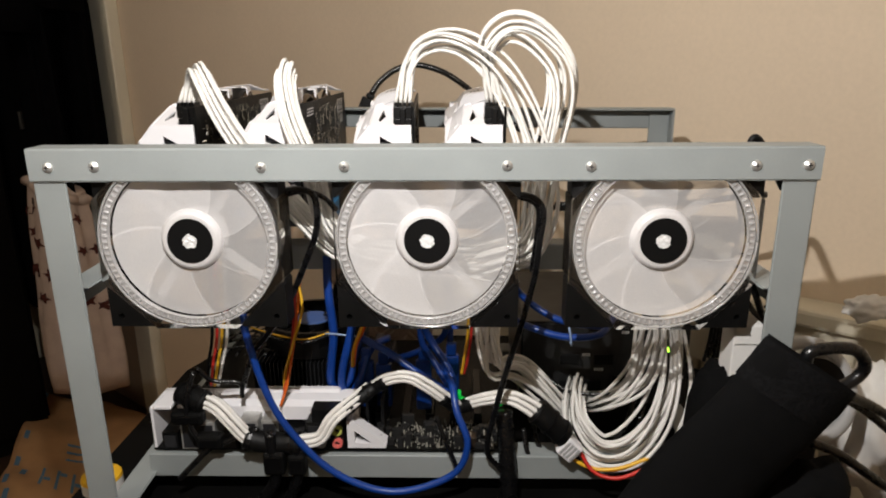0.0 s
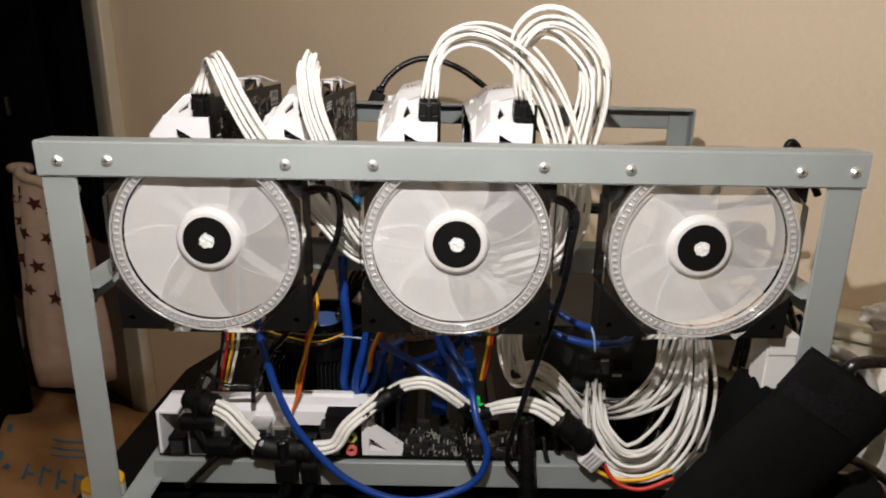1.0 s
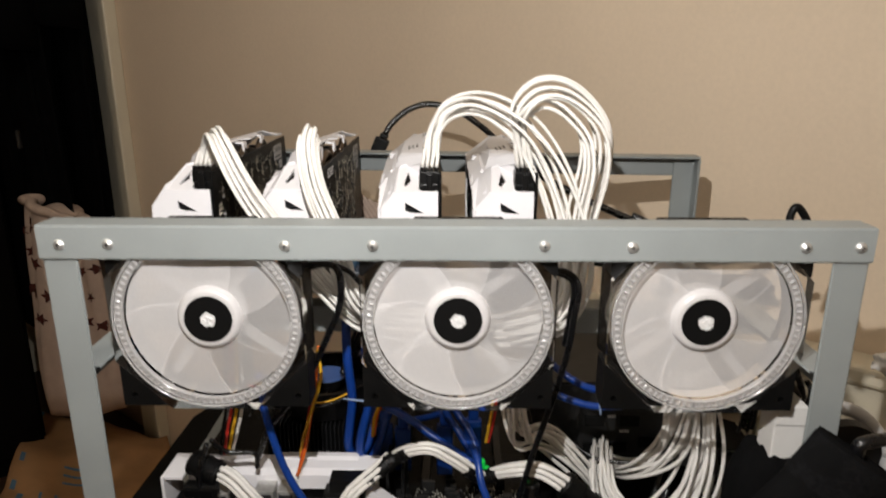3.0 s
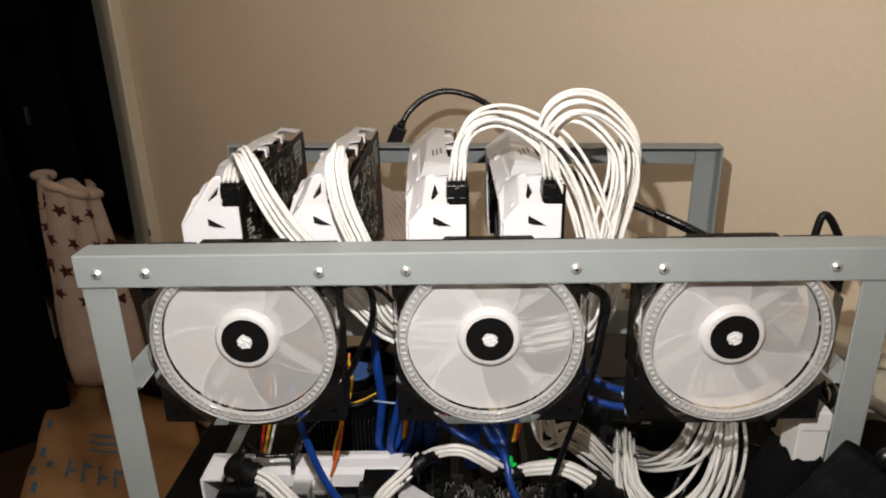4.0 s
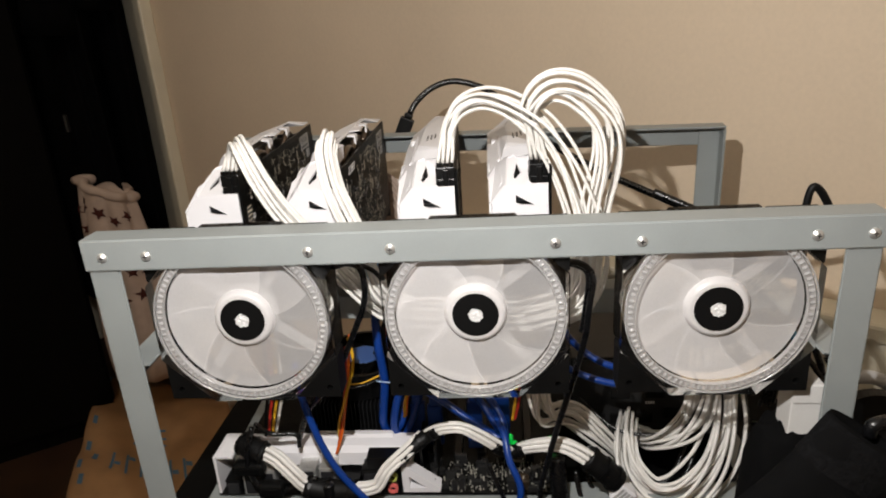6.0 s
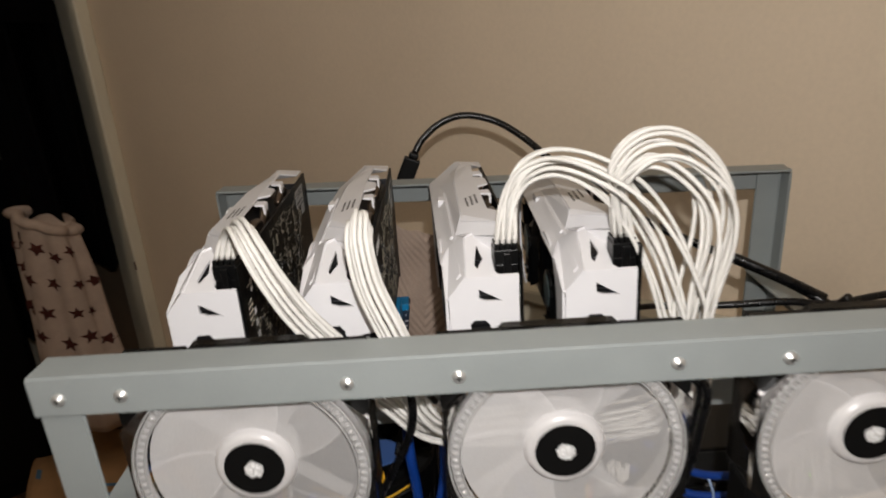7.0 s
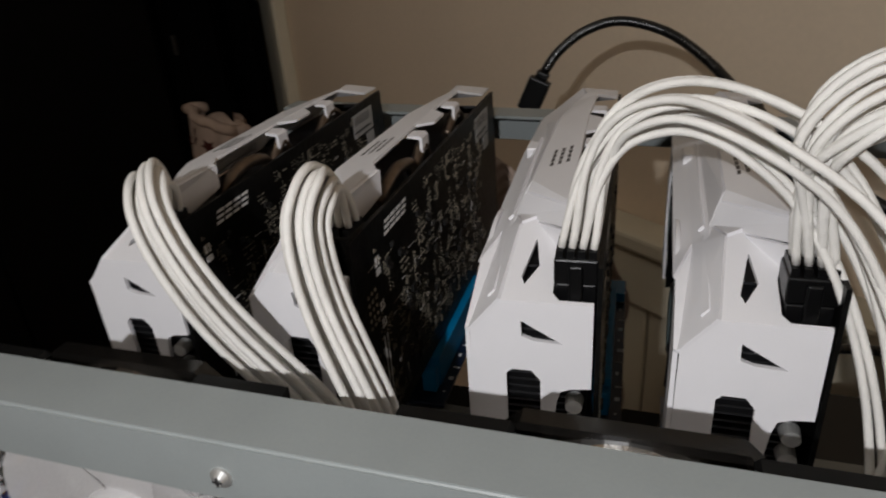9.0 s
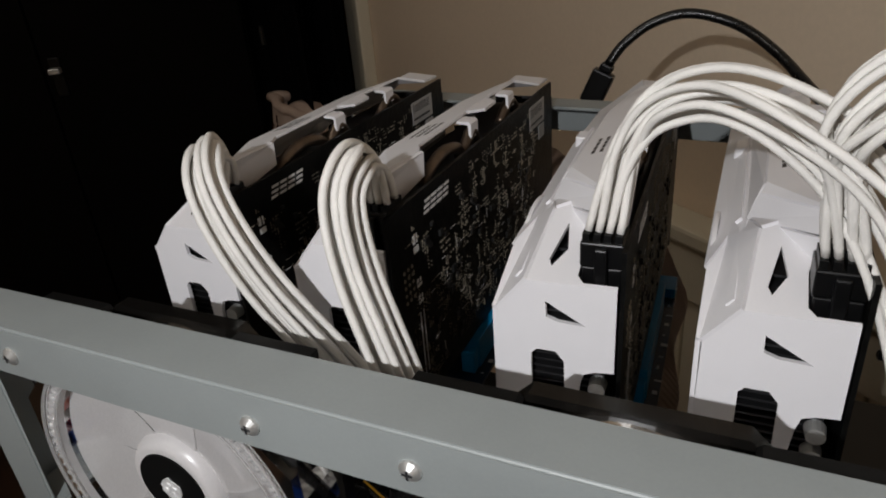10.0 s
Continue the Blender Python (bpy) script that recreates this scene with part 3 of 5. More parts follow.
    quad((-0.0085, 0.1480, 0.0186), (-0.0125, 0.1900, 0.0135), (-0.0200, 0.1800, 0.0080), (-0.0200, 0.1480, 0.0095), (-0.0135, 0.1480, 0.0150))
    quad((0.0030, 0.1900, 0.0262), (0.0075, 0.2080, 0.0262), (0.0050, 0.2270, 0.0255), (-0.0125, 0.2270, 0.0115), (-0.0125, 0.1900, 0.0135))
    quad((-0.0125, 0.1900, 0.0135), (-0.0125, 0.2270, 0.0115), (-0.0200, 0.2270, 0.0060), (-0.0200, 0.1800, 0.0080))
    box(bm, -0.0168, -0.0105, 0.1300, 0.1420, 0.0120, 0.0190, bevel=0.0008, m=T)
    # low ribs along the flank and up the tail
    quad((-0.0100, 0.0520, 0.0158), (-0.0104, 0.1470, 0.0188), (-0.0122, 0.1470, 0.0172), (-0.0118, 0.0515, 0.0140))
    quad((-0.0092, 0.0060, 0.0072), (-0.0080, 0.0480, 0.0172), (-0.0100, 0.0475, 0.0152), (-0.0116, 0.0060, 0.0046))
    # fan side with two round openings
    SX = T @ Matrix.Translation((-0.0200, 0, 0)) @ Matrix(((0, 0, -1, 0), (-1, 0, 0, 0), (0, 1, 0, 0), (0, 0, 0, 1)))
    side = [(-0.0010, -0.0060), (-0.0010, low), (-0.0060, -0.0770), (-0.2270, -0.0770), (-0.2270, 0.0060), (-0.1800, 0.0080), (-0.1480, 0.0095), (-0.0300, 0.0050)]
    holes = [[(cy + 0.0412 * math.cos(k * math.tau / 40), -0.0300 + 0.0412 * math.sin(k * math.tau / 40)) for k in range(40)] for cy in (-0.0620, -0.1660)]
    extrude_poly(bm, side, holes, SX, 0.0016)
    bmesh.ops.remove_doubles(bm, verts=bm.verts, dist=0.0002)
    bmesh.ops.recalc_face_normals(bm, faces=bm.faces)
    shroud = part("shroud", bm, WHITE, g, "angular white plastic shroud")
    for ya, yb in ((0.1025, 0.1120), (0.1600, 0.1700)):   # small bent tabs beside the open heatsink
        bm = bmesh.new()
        extrude_poly(bm, [(0.0136, 0.0290), (0.0136, 0.0302), (0.0200, 0.0302), (0.0212, 0.0290), (0.0212, 0.0220), (0.0198, 0.0220), (0.0196, 0.0284)], [], T @ Matrix.Translation((0, ya, 0)) @ Matrix.Rotation(radians(90), 4, "X"), yb - ya)
        part("tab", bm, WHITE, shroud, "small bent white tab")
    # raised mark on the top edge, as plain slanted bars
    bm = bmesh.new()
    for i in range(4):
        lean = T @ Matrix(((1, 0, 0, 0.0012), (0.35, 1, 0, 0.0740 + i * 0.0056), (0.20, 0, 1, 0.0281), (0, 0, 0, 1)))
        for x0 in (0.0, 0.0033, 0.0066):
            box(bm, x0, x0 + 0.0014, 0, 0.0043, 0, 0.0014, m=lean)
    part("emblem", bm, DARKPRINT, shroud, "dark raised emblem")
    # dark heatsink: stacked fins, seen through the windows
    bm = bmesh.new()
    box(bm, -0.0100, 0.0205, 0.0040, 0.2200, -0.0740, -0.0660, m=T)
    sink = part("heatsink", bm, FIN, g, "dark stacked heatsink fins")
    for k in range(25):
        z = -0.0650 + k * 0.0031
        back = max(0.004, (z - 0.0050) / 0.2)
        xa = -0.0100 if z < 0.010 else -0.004
        part("fin", boxed(xa, 0.0205, back, 0.2180, z, z + 0.0009, m=T), FIN, sink)
    for i, (ya, yb) in enumerate(((0.052, 0.095), (0.098, 0.118), (0.155, 0.182))):
        bm = tube(bmesh.new(), smooth_path([V(0.0175, ya, 0.015), V(0.0185, ya + 0.006, 0.0210), V(0.0185, (ya + yb) / 2, 0.0240), V(0.0185, yb - 0.006, 0.0210), V(0.0175, yb, 0.015)], 18), 0.0030, 10)
        part("heatpipe", bm, COPPER, g, "dull bent heatpipe", True)
    # circuit board with its parts
    PX = 0.0252
    board = part("circuit_board", boxed(PX, PX + 0.0016, 0.0005, 0.2300, -0.0770, 0.0216, m=T), PCB, g, "black circuit board full of small parts")
    rnd = random.Random(5)
    b1 = bmesh.new()
    for k in range(330):   # pads in short aligned rows
        y0, z0 = round(rnd.uniform(0.012, 0.190) / 0.002) * 0.002, round(rnd.uniform(-0.070, 0.014) / 0.002) * 0.002
        if z0 > 0.006 and y0 < 0.075:
            continue
        rows, cols, st = rnd.choice((1, 1, 2, 2, 3)), rnd.randint(2, 8), rnd.choice((0.0010, 0.0013, 0.0018))
        flip = rnd.random() < 0.6
        s = rnd.choice((0.00018, 0.00022, 0.0003))
        for i in range(rows):
            for j in range(cols):
                y, z = (y0 + i * st * 1.6, z0 + j * st) if flip else (y0 + j * st, z0 + i * st * 1.6)
                if z < 0.016 and y < 0.225 and rnd.random() < 0.7:
                    box(b1, PX + 0.0016, PX + 0.0020, y - s, y + s, z - s * 1.3, z + s * 1.3, m=T)
    for i in range(5):     # round test pads by the socket
        for j in range(3):
            disc(b1, V(PX + 0.0016, 0.010 + 0.0035 * j, -0.006 - 0.0035 * i), (1, 0, 0), 0.0009, 0.0008, 0.0003, 8)
    for k in range(60):
        y, z = rnd.uniform(0.030, 0.180), rnd.uniform(-0.066, 0.006)
        s = rnd.uniform(0.0008, 0.0022)
        part("chip", boxed(PX + 0.0016, PX + 0.0026, y - s, y + s, z - s * 0.8, z + s * 0.8, m=T), CHIP, board)
    tagged(part("solder", b1, SOLDER, board, "bright solder points"), kind="stuff")
    bm = bmesh.new()
    for i in range(4):    # white printed mark near the top edge, as slanted strokes
        slant = T @ Matrix(((1, 0, 0, 0), (0, 1, 0.35, 0.032 + i * 0.0066), (0, 0, 1, 0.0105), (0, 0, 0, 1)))
        for y0, y1, z0, z1 in ((0, 0.0052, 0, 0.0012), (0, 0.0052, 0.0024, 0.0036), (0, 0.0052, 0.0048, 0.0060)):
            box(bm, PX + 0.0016, PX + 0.00175, y0, y1, z0, z1, m=slant)
    for z, y, h in ((-0.002, 0.020, 0.008), (-0.018, 0.020, 0.004), (-0.026, 0.020, 0.004)):
        box(bm, PX + 0.0016, PX + 0.00175, y, y + 0.0045, z, z + h * 0.35, m=T)
        box(bm, PX + 0.0016, PX + 0.00175, y, y + 0.0020, z + h * 0.5, z + h, m=T)
        box(bm, PX + 0.0016, PX + 0.00175, y + 0.0030, y + 0.0040, z + h * 0.5, z + h, m=T)
    for z0, z1, y in ((-0.062, -0.030, 0.0200), (-0.062, -0.030, 0.0232)):   # a long printed bracket
        box(bm, PX + 0.0016, PX + 0.00175, y, y + 0.0007, z0, z1, m=T)
    for k in range(46):   # fine printed strokes
        y, z = round(rnd.uniform(0.03, 0.19), 3), round(rnd.uniform(-0.068, 0.004), 3)
        if rnd.random() < 0.5:
            box(bm, PX + 0.0016, PX + 0.00173, y, y + 0.0003, z, z + rnd.uniform(0.002, 0.007), m=T)
        else:
            box(bm, PX + 0.0016, PX + 0.00173, y, y + rnd.uniform(0.002, 0.007), z, z + 0.0003, m=T)
    part("print", bm, PRINT, board, "white printed marks")
    for ya, yb, za, zb in ((0.182, 0.212, 0.002, 0.0165), (0.200, 0.212, -0.008, 0.0005)):
        part("paper_label", boxed(PX + 0.0016, PX + 0.0019, ya, yb, za, zb, m=T), GREYP, board, "small grey paper label")
    bm = bmesh.new()
    for k in range(18):
        y = 0.1835 + k * 0.0014
        box(bm, PX + 0.0019, PX + 0.00195, y, y + 0.0004 + 0.0004 * (k % 3 == 0), 0.0095, 0.0150, m=T)
    box(bm, PX + 0.0019, PX + 0.00195, 0.1835, 0.2080, 0.0045, 0.0060, m=T)
    part("label_print", bm, DARKPRINT, board)
    # edge contacts and rear bracket
    part("bracket", boxed(-0.0120, 0.0270, 0.2300, 0.2312, -0.0850, 0.0120, bevel=0.0004, m=T), FIN, g, "steel slot bracket")
    # socket and plug
    part("power_socket", boxed(0.0112, 0.0248, 0.0055, 0.0210, 0.0050, 0.0125, bevel=0.0006, m=T), BLACK, g, "black power socket")
    plug = part("power_plug", boxed(0.0106, 0.0252, 0.0050, 0.0200, 0.0127, 0.0218, bevel=0.0007, m=T), BLACK, g, "black eight-pin plug")
    part("latch", boxed(0.0158, 0.0202, 0.0025, 0.0048, 0.0060, 0.0205, bevel=0.0006, m=T), BLACK, plug)
    for i in range(4):
        part("plug_rib", boxed(0.0112 + i * 0.0036, 0.0136 + i * 0.0036, 0.0060, 0.0190, 0.0218, 0.0245, m=T), BLACK, plug)
    # small steel screws at the lower corner
    bm = bmesh.new()
    for dz in (0.0, 0.009):
        disc(bm, V(0.0185, 0.004, -0.034 - dz), (0, -1, 0), 0.0034, 0.0030, 0.005, 16)
    part("spring_screw", bm, SCREW, g, "pair of bright steel spring screws")
    # the two fans on the far side
    for cy in (0.0620, 0.1660):
        c = V(-0.0165, cy, -0.0300)
        bm = bmesh.new()
        disc(bm, c, (-1, 0, 0), 0.0150, 0.0145, 0.0030, 28)
        fan = part("fan_hub", bm, BLACK, g, "black fan hub", True)
        bm = bmesh.new()
        disc(bm, c + Vector((-0.003, 0, 0)), (-1, 0, 0), 0.0115, 0.0113, 0.0003, 28)
        part("hub_ring", bm, mat("grey_hub_print", (0.12, 0.16, 0.16), 0.4), fan)
        for i in range(11):
            bm = bmesh.new()
            a0 = i * math.tau / 11
            rows = []
            for t in (0.0, 0.5, 1.0):
                r = 0.0145 + 0.0230 * t
                rows.append([bm.verts.new(c + Vector((0.0030 - 0.0055 * s, r * math.cos(a0 + 0.5 * t + s * 0.30), r * math.sin(a0 + 0.5 * t + s * 0.30)))) for s in (0, 0.5, 1)])
            for p, q in zip(rows, rows[1:]):
                for k in range(2):
                    bm.faces.new((p[k], p[k + 1], q[k + 1], q[k]))
            part("fan_blade", bm, BLACK, fan, "", True)
    g.matrix_basis = card_pose(x, lift, yaw, nod)
    return g


CARDS = ((-0.205, 0.000, 0.8, 0.0), (-0.126, 0.001, 0.8, 0.4), (-0.0378, -0.001, 2.6, 0.3), (0.032, -0.001, 0.5, 0.8))
first = graphics_card(*CARDS[0])
for place in CARDS[1:]:
    copy_thing(first, card_pose(*place))


def riser(x, lift, yaw, nod):
    """A riser board under a card: blue slot on a small navy board, turned with its card."""
    r = thing("riser_card", (x + 0.024, 0.60, 0.9147), "bright blue slot on a small navy riser board", "riser", "risers under the cards")
    part("board", boxed(x + 0.012, x + 0.036, 0.530, 0.672, 0.9147, 0.9167, bevel=0.0003), RISERPCB, r, "navy riser board")
    slot = part("slot", boxed(x + 0.0216, x + 0.0304, 0.545, 0.634, 0.9167, 0.9340, bevel=0.0005), RISERBLUE, r, "bright blue slot")
    part("latch", boxed(x + 0.0222, x + 0.0298, 0.5385, 0.5446, 0.9167, 0.9300, bevel=0.0008), RISERBLUE, slot)
    bm = bmesh.new()
    for k in range(12):
        y = 0.54 + k * 0.0105
        box(bm, x + 0.0325, x + 0.0337 + 0.0012 * (k % 3), y, y + 0.0010 + 0.0016 * (k % 2), 0.9167, 0.9170)
    part("print", bm, PRINT, r, "white printed marks")
    part("usb_socket", boxed(x + 0.0245, x + 0.0355, 0.645, 0.662, 0.9167, 0.9230, bevel=0.0005), RISERBLUE, r)
    hold = Matrix.Translation((x, CARD_Y, 0)) @ Matrix.Rotation(radians(yaw), 4, "Z") @ Matrix.Translation((-x, -CARD_Y, 0))
    r.matrix_basis = hold @ r.matrix_basis


for place in CARDS:
    riser(*place)


# ---- white cables on the cards ----
def sockets(x, y, z, nx, dx, dy):
    return [(x + i * dx, y + j * dy, z) for j in range(2) for i in range(nx)]


LAB = "white braided power cables looping from a graphics card"
GRP = "power cables on the cards"
bundle("power_cables", [(-0.187, 0.484, 1.0365), (-0.182, 0.482, 1.051), (-0.170, 0.464, 1.0595), (-0.161, 0.451, 1.052), (-0.152, 0.448, 1.033), (-0.140, 0.450, 1.009), (-0.120, 0.454, 0.980), (-0.097, 0.456, 0.950), (-0.070, 0.464, 0.920), (-0.02, 0.478, 0.905), (0.05, 0.485, 0.90)],
       12, 0.00150, (0.006, 0.0085, 0.010), SLEEVE, LAB, GRP, sockets(-0.1925, 0.4805, 1.0365, 4, 0.0035, 0.0065), 3, 0.12, n=64)
bundle("power_cables", [(-0.1078, 0.484, 1.0375), (-0.107, 0.480, 1.054), (-0.102, 0.460, 1.061), (-0.102, 0.449, 1.051), (-0.098, 0.446, 1.026), (-0.085, 0.442, 0.992), (-0.076, 0.446, 0.950), (-0.055, 0.462, 0.925), (-0.01, 0.478, 0.915), (0.05, 0.488, 0.91)],
       12, 0.00150, (0.006, 0.0085, 0.010), SLEEVE, LAB, GRP, sockets(-0.1133, 0.4805, 1.0375, 4, 0.0035, 0.0065), 4, 0.12, n=64)
bundle("power_cables", [(-0.0200, 0.484, 1.0355), (-0.016, 0.489, 1.060), (-0.007, 0.490, 1.075), (0.010, 0.487, 1.081), (0.030, 0.477, 1.076), (0.052, 0.475, 1.058), (0.070, 0.470, 1.028), (0.083, 0.466, 0.990), (0.087, 0.463, 0.955), (0.075, 0.468, 0.925), (0.04, 0.478, 0.91)],
       11, 0.00136, (0.006, 0.0125, 0.013), SLEEVE, LAB, GRP, sockets(-0.0254, 0.4805, 1.0355, 4, 0.0035, 0.0065), 5, 0.75, n=64)
bundle("power_cables", [(0.0500, 0.484, 1.0355), (0.0455, 0.478, 1.060), (0.045, 0.471, 1.077), (0.058, 0.469, 1.089), (0.077, 0.470, 1.085), (0.097, 0.471, 1.064), (0.101, 0.470, 1.038), (0.094, 0.468, 1.003), (0.088, 0.465, 0.965), (0.082, 0.468, 0.925), (0.05, 0.478, 0.905)],
       13, 0.00136, (0.006, 0.0125, 0.012), SLEEVE, LAB, GRP, sockets(0.0447, 0.4805, 1.0355, 4, 0.0035, 0.0065), 6, 0.75, n=64)


# ---- motherboard on the tray ----
BZ = 0.7465


def motherboard():
    b = thing("motherboard", (-0.09, 0.58, 0.7427), "black motherboard crowded with slots, lying on the tray", "circuit board")
    part("circuit_board", boxed(-0.240, 0.066, 0.459, 0.688, 0.7448, BZ), PCB, b, "black circuit board")
    for x, y in ((-0.23, 0.467), (0.055, 0.467), (-0.09, 0.467), (-0.23, 0.68), (0.055, 0.68)):
        bm = bmesh.new()
        disc(bm, (x, y, 0.7426), (0, 0, 1), 0.003, 0.003, 0.0022, 12)
        part("standoff", bm, SCREW, b)
    # sockets along the front edge
    x = -0.231
    for i, (w, h, d) in enumerate(((0.014, 0.016, 0.018), (0.030, 0.026, 0.02), (0.016, 0.012, 0.02), (0.016, 0.028, 0.02), (0.015, 0.028, 0.02), (0.018, 0.016, 0.02), (0.016, 0.026, 0.02))):
        p = part("port", boxed(x, x + w, 0.457, 0.457 + d, BZ, BZ + h, bevel=0.0006), SCREW if i in (1, 3, 4) else BLACK, b, "steel port shell" if i in (1, 3, 4) else "")
        part("opening", boxed(x + 0.002, x + w - 0.002, 0.4562, 0.4572, BZ + 0.002, BZ + h - 0.003), DARKPRINT, p)
        x += w + 0.0025
    for z, m, n in ((0.7535, RED, "pink"), (0.7655, YELLOW, "lime green"), (0.7775, ORANGE, "orange")):
        for xx in (-0.0805, -0.0945):
            if xx < -0.09 and z > 0.76:
                continue
            bm = bmesh.new()
            circ = [(0.0045 * math.cos(k * math.tau / 20), 0.0045 * math.sin(k * math.tau / 20)) for k in range(20)]
            hol = [(u * 0.5, v * 0.5) for u, v in circ]
            extrude_poly(bm, circ, [hol], Matrix.Translation((xx, 0.4555, z)) @ Matrix.Rotation(radians(90), 4, "X"), 0.004)
            part("audio_jack", bm, {"pink": JACKPINK, "lime green": JACKLIME, "orange": ORANGE}[n] if xx > -0.09 else GREYP, b, n + " audio jack ring")
    part("jack_block", boxed(-0.102, -0.0745, 0.4585, 0.474, BZ, 0.784, bevel=0.0006), BLACK, b)
    # white cover over the ports
    cov = bmesh.new()
    box(cov, -0.2395, -0.2370, 0.459, 0.495, BZ, 0.785, bevel=0.0006)
    box(cov, -0.2368, -0.222, 0.4605, 0.495, 0.782, 0.785, bevel=0.0006)
    YZ = Matrix(((0, 0, 1, 0), (1, 0, 0, 0), (0, 1, 0, 0), (0, 0, 0, 1)))
    prof = [(0.472, 0.767), (0.473, 0.779), (0.478, 0.783), (0.492, 0.786), (0.495, 0.784), (0.495, 0.778), (0.480, 0.765)]
    extrude_poly(cov, prof, [], Matrix.Translation((-0.064, 0, 0)) @ YZ, 0.158)
    prof = [(0.486, 0.7852), (0.488, 0.7882), (0.493, 0.7882), (0.4945, 0.7852)]
    extrude_poly(cov, prof, [], Matrix.Translation((-0.082, 0, 0)) @ YZ, 0.07)
    bmesh.ops.recalc_face_normals(cov, faces=cov.faces)
    part("port_cover", cov, WHITE, b, "white plastic port cover")
    tri = bmesh.new()
    extrude_poly(tri, [(-0.072, 0.7475), (-0.0395, 0.7475), (-0.0385, 0.752), (-0.068, 0.7745), (-0.0725, 0.773)], [[(-0.066, 0.752), (-0.066, 0.764), (-0.051, 0.752)]],
                 Matrix.Translation((0, 0.459, 0)) @ Matrix.Rotation(radians(90), 4, "X"), 0.012)
    part("corner_cover", tri, WHITE, b, "white triangular cover")
    # processor cooler
    cooler = part("cooler", boxed(-0.170, -0.0740, 0.527, 0.623, BZ, 0.7520), FIN, b, "dark finned processor cooler")
    for k in range(26):
        part("fin", boxed(-0.170 + k * 0.0038, -0.1690 + k * 0.0038, 0.525, 0.625, 0.7521, 0.795), FIN, cooler)
    bm = bmesh.new()
    out = [(-0.122 + 0.047 * math.cos(k * math.tau / 40), 0.575 + 0.047 * math.sin(k * math.tau / 40)) for k in range(40)]
    hol = [(-0.122 + 0.043 * math.cos(k * math.tau / 40), 0.575 + 0.043 * math.sin(k * math.tau / 40)) for k in range(40)]
    extrude_poly(bm, out, [hol], Matrix.Translation((0, 0, 0.823)), 0.026)
    part("fan_ring", bm, BLACK, cooler, "black cooler fan ring")
    bm = bmesh.new()
    disc(bm, (-0.122, 0.575, 0.800), (0, 0, 1), 0.019, 0.0185, 0.020, 32)
    hub = part("fan_hub", bm, BLACK, cooler)
    bm = bmesh.new()
    disc(bm, (-0.122, 0.575, 0.8203), (0, 0, 1), 0.0175, 0.0172, 0.0006, 32)
    part("fan_sticker", bm, BLUECAP, cooler, "round blue hub sticker")
    for k in range(7):
        m = Matrix.Translation((-0.122, 0.575, 0.81)) @ Matrix.Rotation(k * math.tau / 7, 4, "Z") @ Matrix.Rotation(radians(30), 4, "X")
        part("fan_blade", boxed(0.018, 0.041, -0.011, 0.011, -0.0007, 0.0007, m=m), BLACK, cooler)
    # slots, memory, chips and capacitors
    for i, x in enumerate((-0.050, -0.026, -0.004, 0.018, 0.040)):
        part("slot", boxed(x - 0.0037, x + 0.0037, 0.500, 0.590, BZ, BZ + 0.011, bevel=0.0005), BLACK, b, "black expansion slot")
    rnd = random.Random(11)
    for i in range(34):
        x, y = rnd.uniform(-0.055, 0.060), rnd.uniform(0.462, 0.498)
        h = rnd.uniform(0.004, 0.014)
        bm = bmesh.new()
        if i % 2:
            disc(bm, (x, y, BZ), (0, 0, 1), 0.0030, 0.0029, h, 14)
            part("capacitor", bm, CHIP, b)
        else:
            w = rnd.uniform(0.002, 0.006)
            part("header", boxed(x - w, x + w, y - 0.002, y + 0.002, BZ, BZ + h * 0.8, bevel=0.0003), CHIP, b)
    pins = bmesh.new()
    for i in range(420):
        x, y = rnd.uniform(-0.036, 0.062), rnd.uniform(0.460, 0.500)
        box(pins, x - 0.0004, x + 0.0004, y - 0.0004, y + 0.0004, BZ, BZ + rnd.choice((0.0008, 0.001, 0.0015, 0.002, 0.005)))
    tagged(part("pins", pins, PINM, b, "bright small pins"), kind="stuff")
    part("inductor", boxed(0.022, 0.038, 0.462, 0.474, BZ, BZ + 0.010, bevel=0.001), COPPER, b, "brown choke")
    part("heatsink_block", boxed(-0.066, -0.056, 0.53, 0.62, BZ, 0.785, bevel=0.002), FIN, b, "dark heatsink block")
    for i, x in enumerate((-0.058, -0.045)):
        part("memory_stick", boxed(x, x + 0.003, 0.475, 0.60, BZ, 0.785, bevel=0.0005), BLACK, b, "black memory stick")
    for at, m in (((0.022, 0.478, 0.787), "a"), ((0.026, 0.478, 0.780), "b"), ((0.058, 0.480, 0.783), "c")):
        part("status_light", boxed(at[0] - 0.003, at[0] + 0.003, at[1] - 0.003, at[1] + 0.003, at[2] - 0.006, at[2] + 0.006, bevel=0.002), LEDGREEN, b, "glowing green light")


JACKPINK = mat("pink_plastic", (0.75, 0.16, 0.14), 0.4)
JACKLIME = mat("lime_plastic", (0.5, 0.55, 0.12), 0.4)
LEDGREEN = glow("green_light", (0.0, 0.45, 0.05), 0.25)
LEDBRIGHT = glow("bright_green_light", (0.35, 1.0, 0.05), 3.0)
motherboard()


